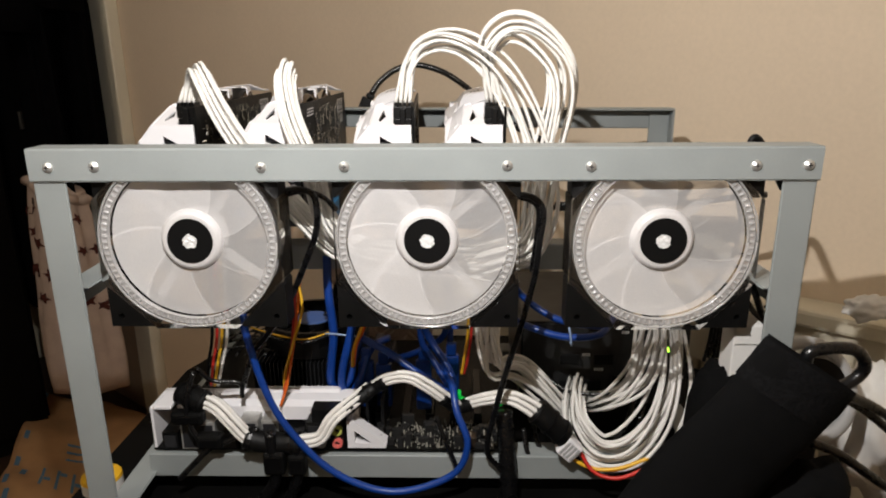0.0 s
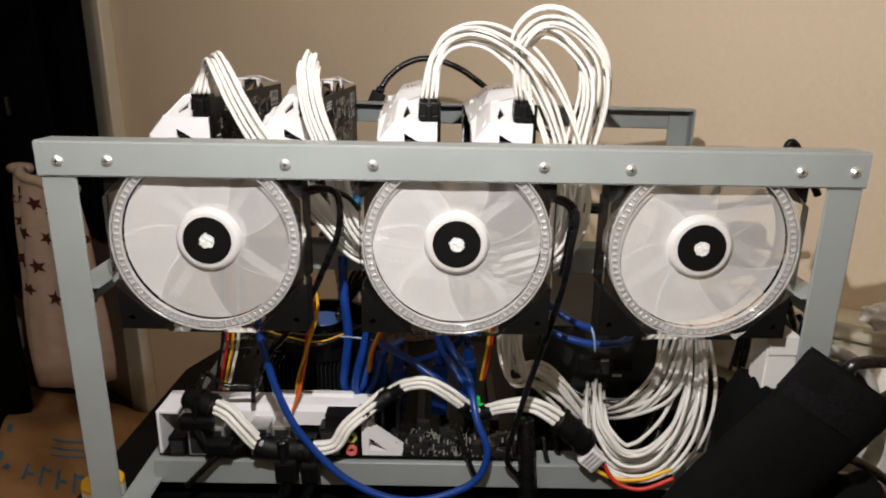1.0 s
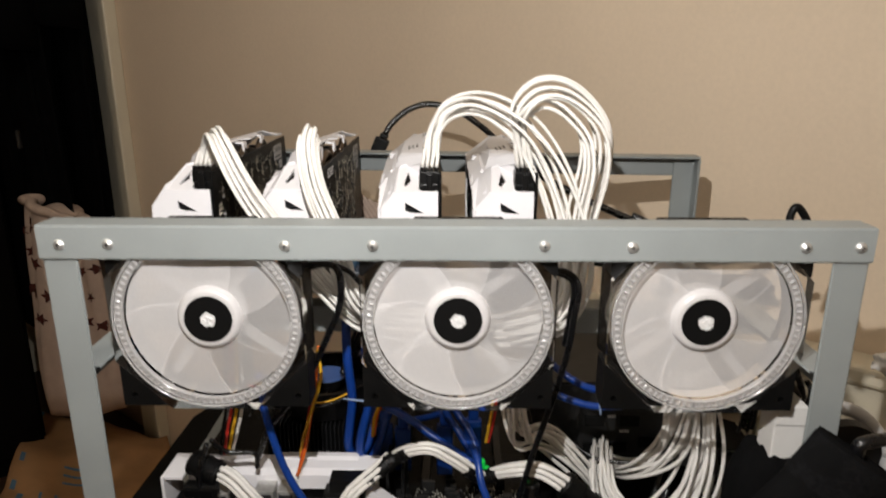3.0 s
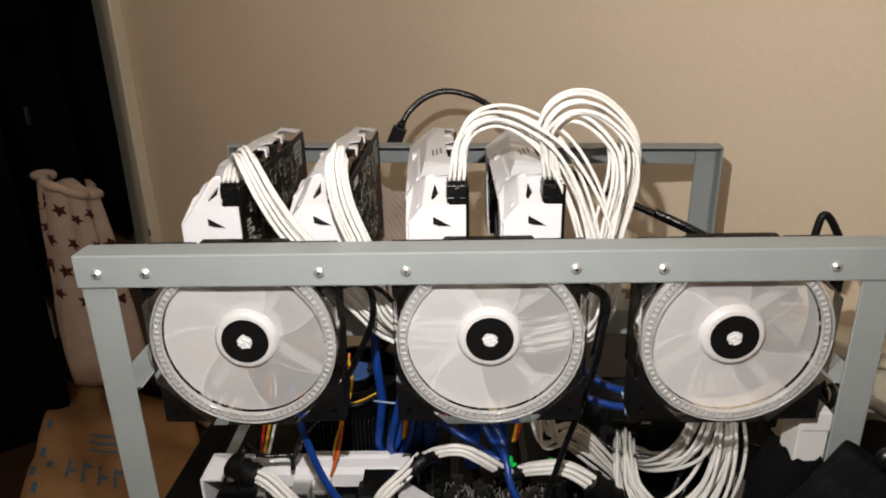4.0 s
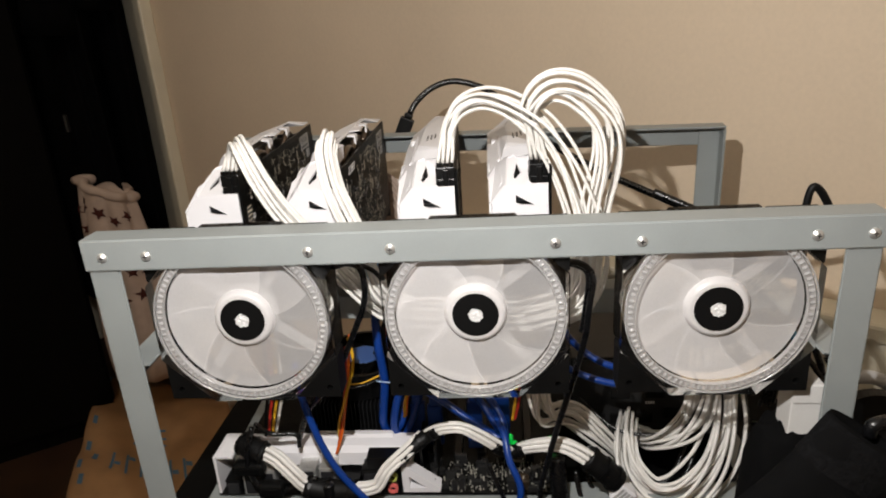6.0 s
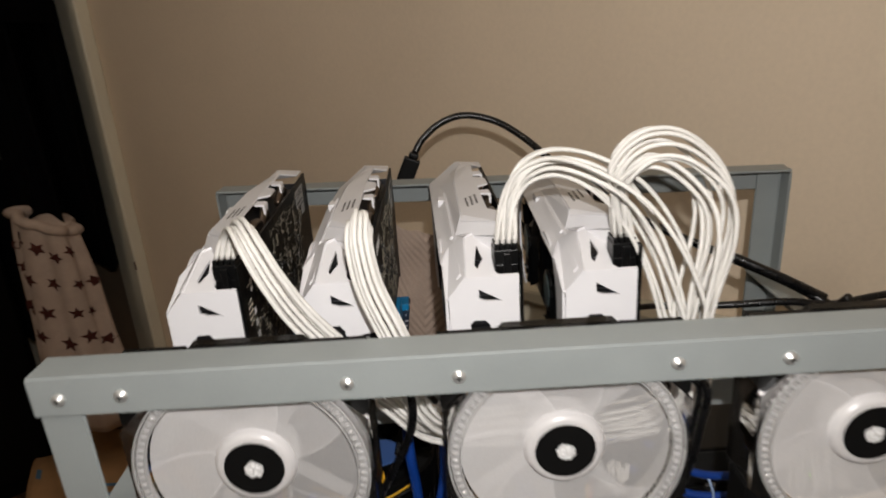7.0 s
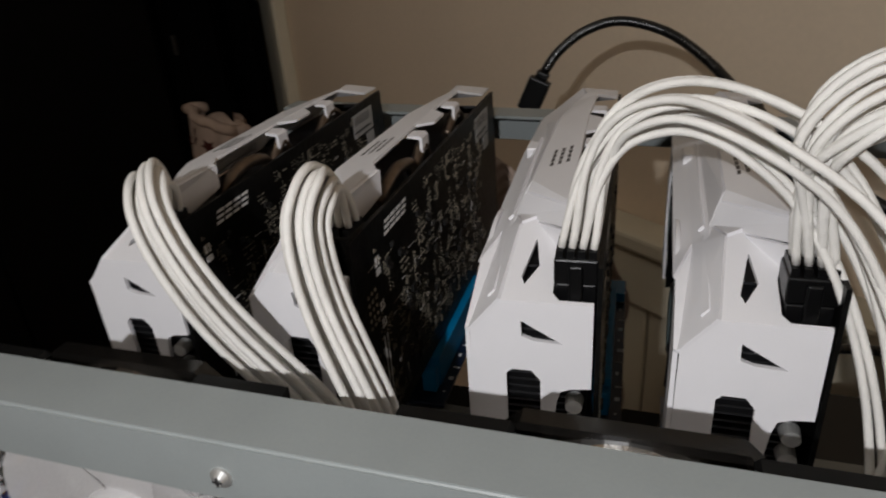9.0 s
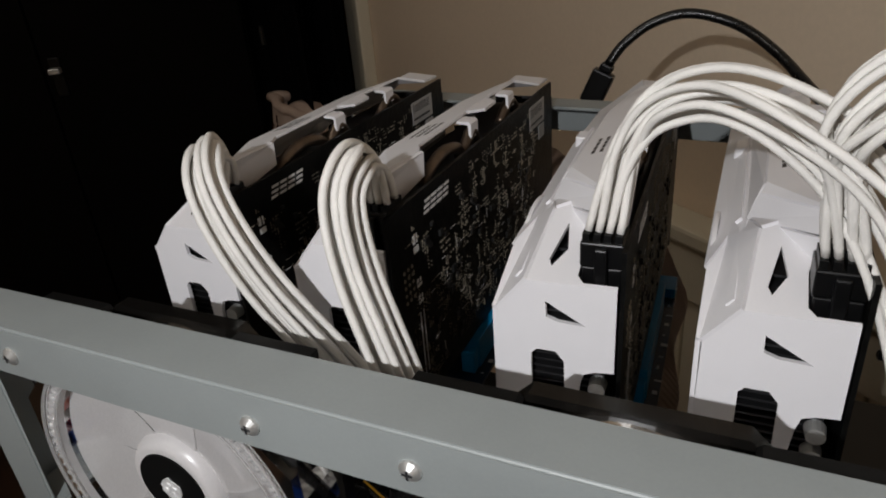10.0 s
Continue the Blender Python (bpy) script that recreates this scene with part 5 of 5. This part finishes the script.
ring = [gc + Vector((0.036 * math.cos(k * math.tau / 40), 0.02 * math.sin(k * math.tau / 40), 0.036 * math.sin(k * math.tau / 40))) for k in range(41)]
reel = thing("cable_reel", (gc.x, gc.y, TOP), "grey plastic cable reel standing beside the box", "reel")
part("rim", tube(bmesh.new(), ring, 0.006, 12), GREYP, reel, "", True)
bm = bmesh.new()
disc(bm, gc + Vector((0, 0.006, 0)), (0, -1, 0), 0.033, 0.031, 0.008, 40)
part("web", bm, BLACK, reel)
part("stand", boxed(gc.x - 0.012, gc.x + 0.012, gc.y - 0.006, gc.y + 0.006, TOP, gc.z - 0.028, bevel=0.002), BLACK, reel)

# ---- video cable behind the cards, and adapter ----
pl = Vector((-0.092, 0.790, 1.008))
hp = thing("video_plug", pl, "black video plug standing on the rear rail", "plug")
ax = Matrix.Translation(pl) @ Matrix.Rotation(radians(24), 4, "Y")
part("shell", boxed(-0.0085, 0.0085, -0.005, 0.005, -0.012, 0.014, bevel=0.0015, m=ax), BLACK, hp)
part("boot", boxed(-0.005, 0.005, -0.004, 0.004, 0.0142, 0.020, bevel=0.0015, m=ax), BLACK, hp)
part("tongue", boxed(-0.0065, 0.0065, -0.002, 0.002, -0.020, -0.0122, m=ax), SCREW, hp, "steel plug tongue")
lead([(-0.084, 0.792, 1.026), (-0.074, 0.796, 1.040), (-0.055, 0.800, 1.054), (-0.030, 0.802, 1.060), (0.002, 0.800, 1.052), (0.029, 0.785, 1.036), (0.052, 0.755, 1.018), (0.082, 0.700, 0.997), (0.133, 0.660, 0.974), (0.176, 0.620, 0.960), (0.209, 0.590, 0.949), (0.235, 0.570, 0.936)], 0.0036, "black video cable arching behind the cards", 60, name="video_cable")
lead([(0.163, 0.600, 0.972), (0.197, 0.585, 0.958), (0.233, 0.575, 0.940)], 0.0036, "black cable behind the cards")
lead([(0.117, 0.600, 0.929), (0.164, 0.585, 0.934), (0.203, 0.575, 0.939), (0.235, 0.570, 0.937), (0.271, 0.570, 0.942), (0.306, 0.570, 0.945)], 0.0030, "black cable behind the cards")
lead([(0.089, 0.600, 0.929), (0.120, 0.610, 0.924), (0.153, 0.600, 0.923)], 0.0026, "black cable behind the cards")
ad = Vector((0.227, 0.560, 0.923))
adp = thing("mains_adapter", ad, "black mains adapter resting beside the cross bar", "adapter")
am = Matrix.Translation(ad) @ Matrix.Rotation(radians(-12), 4, "Z")
part("housing", boxed(-0.028, 0.050, -0.014, 0.016, -0.012, 0.003, bevel=0.004, m=am), BLACK, adp)
part("plug_end", boxed(-0.043, -0.0282, -0.008, 0.008, -0.010, 0.000, bevel=0.002, m=am), RUBBER, adp)
part("shelf_bracket", boxed(-0.050, 0.055, -0.012, 0.014, -0.016, -0.0122, m=am), STEEL, adp, "grey steel strap under it")
lead([(0.222, 0.530, 0.962), (0.220, 0.540, 0.951), (0.209, 0.550, 0.940)], 0.0030, "black cable over the adapter")
bm = tube(bmesh.new(), smooth_path([(0.241, 0.470, 0.992), (0.244, 0.470, 1.008), (0.250, 0.470, 1.006), (0.260, 0.470, 0.990), (0.272, 0.470, 0.970)], 20), 0.0028, 8)
solo("lead", bm, RUBBER, "black cable bent up above the rail", "cable", GK, smooth=True)


# ---- beyond the table ----
def coat(at_u, at_n, w, z0, z1, seed, depth=0.10):
    """A coat hanging in folds from a hook."""
    c = thing("coat", wall_at(at_u, at_n, z0), "long black coat hanging in folds on the door", "coat", "coats on the door")
    bm = bmesh.new()
    rings = []
    nz, ns = 24, 56
    for i in range(nz + 1):
        t = i / nz
        ww = w * (0.55 + 0.45 * min(1, (1 - t) * 3.0)) * (1 + 0.06 * math.sin(t * 6 + seed))
        row = []
        for k in range(ns):
            a = k * math.tau / ns
            f = 1 + 0.10 * math.sin(a * 7 + seed + 2 * t) * (1.1 - t) + 0.05 * math.sin(a * 13 + seed * 2 - 3 * t)
            row.append(bm.verts.new(wall_at(at_u + math.cos(a) * ww / 2 * f, at_n + math.sin(a) * depth / 2 * f * (0.7 + 0.3 * (1 - t)), z0 + (z1 - z0) * t + 0.02 * math.sin(a * 3 + seed) * (1 - t))))
        rings.append(row)
    for p, q in zip(rings, rings[1:]):
        for k in range(ns):
            bm.faces.new((p[k], p[(k + 1) % ns], q[(k + 1) % ns], q[k]))
    bm.faces.new(rings[0][::-1]), bm.faces.new(rings[-1])
    bmesh.ops.recalc_face_normals(bm, faces=bm.faces)
    body = part("coat_body", bm, COATM, c, "", True)
    for sgn in (-1, 1):
        line = smooth_path([wall_at(at_u + sgn * w * 0.22, at_n, z1 - 0.05), wall_at(at_u + sgn * w * 0.42, at_n + 0.02, z1 - 0.35), wall_at(at_u + sgn * w * 0.40, at_n + 0.05, z1 - 0.72)], 14)
        part("coat_sleeve", tube(bmesh.new(), line, 0.06, 16, 0.8), COATM, c, "", True)
    part("collar", tube(bmesh.new(), smooth_path([wall_at(at_u - w * 0.18, at_n + 0.04, z1 - 0.03), wall_at(at_u, at_n + 0.07, z1 + 0.01), wall_at(at_u + w * 0.18, at_n + 0.04, z1 - 0.03)], 10), 0.03, 12), COATM, c, "", True)
    return c, body


c1, body = coat(-1.45, 0.17, 0.36, 0.42, 1.85, 1.0)
c2, b2 = coat(-1.82, 0.17, 0.44, 0.55, 1.85, 2.2)
coat(-2.2, 0.20, 0.40, 0.50, 1.85, 3.1)
coat(-1.36, 0.08, 0.20, 0.62, 1.9, 5.3, 0.07)
coat(-1.62, 0.10, 0.50, 0.60, 1.9, 4.1)
zp = Vector((-0.985, 1.50, 0.935))
part("zip_pull", boxed(zp.x - 0.003, zp.x + 0.003, zp.y - 0.01, zp.y, zp.z - 0.02, zp.z + 0.02, bevel=0.001), CHIP, b2, "small grey zip pull")


def star_garment():
    """A cream hooded garment with brown stars, built as a bag hanging in folds."""
    top = Vector((-0.955, 1.54, 0.76))
    s = thing("hooded_garment", top - Vector((0, 0, 0.5)), "cream hooded garment printed with brown stars, simplified to a hanging bag", "bag")
    bm = bmesh.new()
    nz, ns = 22, 48
    rings = []

    def spot(a, t, lift=0.0):
        w = (0.060 + 0.034 * min(1, t * 1.6)) * (1 + 0.04 * math.sin(t * 9))
        f = 1 + (0.14 * math.sin(a * 6 + 1 + t) + 0.06 * math.sin(a * 11 + 2)) * (1.0 - 0.35 * t)
        return top + Vector((math.cos(a) * (w * f + lift), math.sin(a) * (0.6 * w * f + lift), -0.52 * t - 0.025 * math.cos(a) * (1 - t)))
    for i in range(nz + 1):
        rings.append([bm.verts.new(spot(k * math.tau / ns, i / nz)) for k in range(ns)])
    for p, q in zip(rings, rings[1:]):
        for k in range(ns):
            bm.faces.new((p[k], q[k], q[(k + 1) % ns], p[(k + 1) % ns]))
    bm.faces.new(rings[-1])
    bmesh.ops.recalc_face_normals(bm, faces=bm.faces)
    body = part("bag_body", bm, FABRIC, s, "", True)
    rnd = random.Random(8)
    for i in range(20):
        a = -math.pi / 2 + (((i % 5) + 0.5 * ((i // 5) % 2)) / 5 - 0.45 + rnd.uniform(-0.04, 0.04)) * 3.0
        t = 0.10 + 0.14 * (i // 5) + rnd.uniform(-0.03, 0.03)
        c = spot(a, t, 0.004)
        du = (spot(a + 0.05, t, 0.004) - c).normalized()
        dv = (spot(a, t + 0.02, 0.004) - c).normalized()
        st = bmesh.new()
        r0 = rnd.uniform(0.014, 0.022)
        rot = rnd.uniform(0, 6)
        pts = []
        for k in range(10):
            rr = r0 if k % 2 == 0 else r0 * 0.45
            x, y = rr * math.cos(rot + k * math.tau / 10), rr * math.sin(rot + k * math.tau / 10)
            da = x / max(0.05, (spot(a + 0.5, t) - spot(a - 0.5, t)).length)
            pts.append(st.verts.new(spot(a + da, min(1, max(0, t + y / 0.52)), 0.003)))
        mid = st.verts.new(spot(a, t, 0.0035))
        for k in range(10):
            st.faces.new((pts[k], pts[(k + 1) % 10], mid))
        bmesh.ops.recalc_face_normals(st, faces=st.faces)
        part("star", st, STARM, body, "brown printed star")
    rim = [spot(k * math.tau / 32, 0.0) + Vector((0, 0, 0.004)) for k in range(33)]
    part("rolled_rim", tube(bmesh.new(), rim, 0.012, 10), FABRIC, body, "thick rolled rim", True)
    part("lining", tube(bmesh.new(), smooth_path([top + Vector((-0.04, 0, -0.03)), top + Vector((0, 0, -0.012)), top + Vector((0.04, 0, -0.03))], 10), 0.035, 12, 0.6), FABRIC, body, "", True)


star_garment()


def paper_bag():
    """A large paper bag lying flat, creased."""
    p = thing("paper_bag", (-0.9, 1.45, FLOOR_Z), "large creased brown kraft paper bag with blue print, lying flat", "paper bag")
    c00, c10, c01, c11 = Vector((-1.03, 1.20, 0.09)), Vector((-0.50, 1.10, 0.09)), Vector((-1.25, 1.76, 0.10)), Vector((-0.80, 1.63, 0.10))

    def spot(a, b, lift=0.0):
        q = c00.lerp(c10, a).lerp(c01.lerp(c11, a), b)
        q.z += 0.010 * math.sin(a * 9 + b * 3) + 0.008 * math.sin(b * 14 - a * 5) + 0.012 * noise.noise(Vector((a * 5, b * 6, 0))) + lift
        return q
    bm = bmesh.new()
    n1, n2 = 26, 26
    g = [[bm.verts.new(spot(i / n1, j / n2)) for j in range(n2 + 1)] for i in range(n1 + 1)]
    for i in range(n1):
        for j in range(n2):
            bm.faces.new((g[i][j], g[i + 1][j], g[i + 1][j + 1], g[i][j + 1]))
    rim = [g[i][0] for i in range(n1)] + [g[n1][j] for j in range(n2)] + [g[i][n2] for i in range(n1, 0, -1)] + [g[0][j] for j in range(n2, 0, -1)]
    low = [bm.verts.new((v.co.x, v.co.y, 0.002)) for v in rim]
    for k in range(len(rim)):
        bm.faces.new((rim[k], low[k], low[(k + 1) % len(rim)], rim[(k + 1) % len(rim)]))
    bm.faces.new(low)
    body = part("bag_body", bm, PAPER, p, "", True)

    def mark(name, a0, a1, b0, b1, material, label):
        st = bmesh.new()
        vs = [[st.verts.new(spot(a0 + (a1 - a0) * i / 3, b0 + (b1 - b0) * j / 3, 0.0025)) for j in range(4)] for i in range(4)]
        for i in range(3):
            for j in range(3):
                st.faces.new((vs[i][j], vs[i + 1][j], vs[i + 1][j + 1], vs[i][j + 1]))
        part(name, st, material, body, label)
    for i, (a, b) in enumerate(((0.05, 0.93), (0.04, 0.52), (0.03, 0.34), (0.09, 0.26), (0.02, 0.18), (0.05, 0.08))):
        mark("printed_mark", a, a + 0.03, b, b + 0.06, BLUEPRINT, "blue printed mark")
    for i in range(6):
        a = 0.20 + 0.085 * i
        mark("printed_bar", a, a + 0.016, 0.22, 0.36, BLUEPRINT, "blue printed bar")
        mark("printed_bar", a + 0.018, a + 0.055, 0.27 + 0.05 * (i % 2), 0.295 + 0.05 * (i % 2), BLUEPRINT, "blue printed bar")
    for i in range(3):
        mark("printed_line", 0.30, 0.52, 0.48 + 0.05 * i, 0.495 + 0.05 * i, BLUEPRINT, "faint blue printed line")


paper_bag()


def shoe(at, turn):
    s = thing("shoe", at, "black shoe with a white flash lying on the floor", "shoe")
    m = Matrix.Translation(at) @ Matrix.Rotation(radians(turn), 4, "Z")
    bm = bmesh.new()
    rings = []
    for i in range(13):
        t = i / 12
        w = 0.036 + 0.012 * math.sin(math.pi * min(1, t * 1.2)) - 0.02 * max(0, t - 0.85) * 4
        h = 0.095 - 0.055 * t if t > 0.25 else 0.10
        rings.append([bm.verts.new(m @ Vector((-0.13 + 0.26 * t, w * math.cos(a), 0.028 + max(0, math.sin(a)) * h * (0.8 if t > 0.9 else 1)))) for a in [k * math.pi / 10 for k in range(11)]])
    for p, q in zip(rings, rings[1:]):
        for k in range(10):
            bm.faces.new((p[k], p[k + 1], q[k + 1], q[k]))
    bm.faces.new(rings[0]), bm.faces.new(rings[-1][::-1])
    part("upper", bm, COATM, s, "black upper", True)
    part("sole", boxed(-0.135, 0.132, -0.046, 0.046, 0.0, 0.027, bevel=0.010, m=m), RUBBER, s, "black sole")
    part("flash", boxed(-0.02, 0.05, -0.050, -0.046, 0.035, 0.050, bevel=0.001, m=m), BOXM, s, "white flash")


shoe((-1.55, 1.75, FLOOR_Z), 20)
shoe((-1.50, 1.50, FLOOR_Z), 65)


# Stands for a dark door edge, widened and near-black to carry the shade there.
def door_standin():
    d = thing("wardrobe", (-1.75, 1.2, FLOOR_Z), "tall near-black block for a dark door with a steel lock, shade in its colour", "wardrobe")
    hd = Vector((-1.495, 1.350, 0.882))
    m = Matrix.Translation((hd.x, hd.y, 0)) @ Matrix.Rotation(radians(35), 4, "Z")
    part("carcass", boxed(-0.78, 0.45, 0.035, 0.45, 0.0, 2.0, bevel=0.003, m=m), DOORSHADE, d)
    part("door_leaf", boxed(-0.03, 0.445, 0.012, 0.034, 0.06, 1.98, bevel=0.003, m=m), DOORSHADE, d)
    part("door_leaf", boxed(-0.775, -0.035, 0.012, 0.034, 0.06, 1.98, bevel=0.003, m=m), DOORSHADE, d)
    part("lock_plate", boxed(-0.012, 0.012, 0.004, 0.0115, hd.z - 0.06, hd.z + 0.03, bevel=0.002, m=m), BLACK, d)
    part("handle", boxed(-0.012, 0.014, -0.02, 0.0035, hd.z - 0.006, hd.z + 0.008, bevel=0.003, m=m), SCREW, d, "steel lock handle")


door_standin()

# small things by the wall
def crumpled(name, at, size, seed, label):
    bm = bmesh.new()
    bmesh.ops.create_icosphere(bm, subdivisions=4, radius=1)
    for v in bm.verts:
        n = noise.noise(v.co * 2.2 + Vector((seed, 0, 0))) * 0.35 + abs(noise.noise(v.co * 5 + Vector((0, seed, 0)))) * 0.22
        v.co = Vector(at) + Vector((v.co.x * size[0], v.co.y * size[1], v.co.z * size[2])) * (0.9 + n)
    return solo(name, bm, BOXM, label, "bag", smooth=True)


crumpled("plastic_bag", (0.450, 0.620, 0.814), (0.026, 0.012, 0.014), 3.0, "crumpled white plastic bag on the panelling cap")
crumpled("plastic_bag", (0.433, 0.550, 0.710), (0.05, 0.04, 0.07), 5.0, "crumpled white plastic bag beside the table")


def quilt():
    """A folded quilted blanket standing behind the cards, ribbed in squares."""
    q = thing("blanket", (-0.06, 0.80, TOP), "folded cream blanket ribbed in squares, leaning behind the rig", "blanket")
    bm = bmesh.new()
    n1, n2 = 90, 150
    g = []
    for i in range(n1 + 1):
        row = []
        for j in range(n2 + 1):
            a, b = i / n1, j / n2
            rib = math.sin((b * 1.9 + abs((a * 4) % 2 - 1) * 0.35) * 75) * (0.6 + 0.4 * noise.noise(Vector((a * 4, b * 6, 2))))
            fold = 0.012 * math.sin(a * 7 + b * 3) + 0.010 * noise.noise(Vector((a * 3, b * 3, 7)))
            z = TOP + 0.004 + (0.250 - 0.16 * max(0, a - 0.45) + 0.010 * math.sin(a * 11)) * b
            row.append(bm.verts.new(Vector((-0.150 + 0.135 * a + 0.004 * math.sin(b * 9), 0.800 + 0.0013 * rib + fold - 0.020 * a - 0.004 * b, z))))
        g.append(row)
    for i in range(n1):
        for j in range(n2):
            bm.faces.new((g[i][j], g[i + 1][j], g[i + 1][j + 1], g[i][j + 1]))
    part("fold", bm, FABRIC, q, "", True)


quilt()
bm = bmesh.new()
disc(bm, (-0.296, 0.468, TOP), (0, 0, 1), 0.017, 0.017, 0.010, 28)
lid = solo("tape_reel", bm, BOXM, "white plastic reel with a yellow rim on the table", "reel")
bm = bmesh.new()
disc(bm, (-0.296, 0.468, TOP + 0.0102), (0, 0, 1), 0.0172, 0.0165, 0.003, 28)
part("rim", bm, YELLOW, lid, "yellow rim")
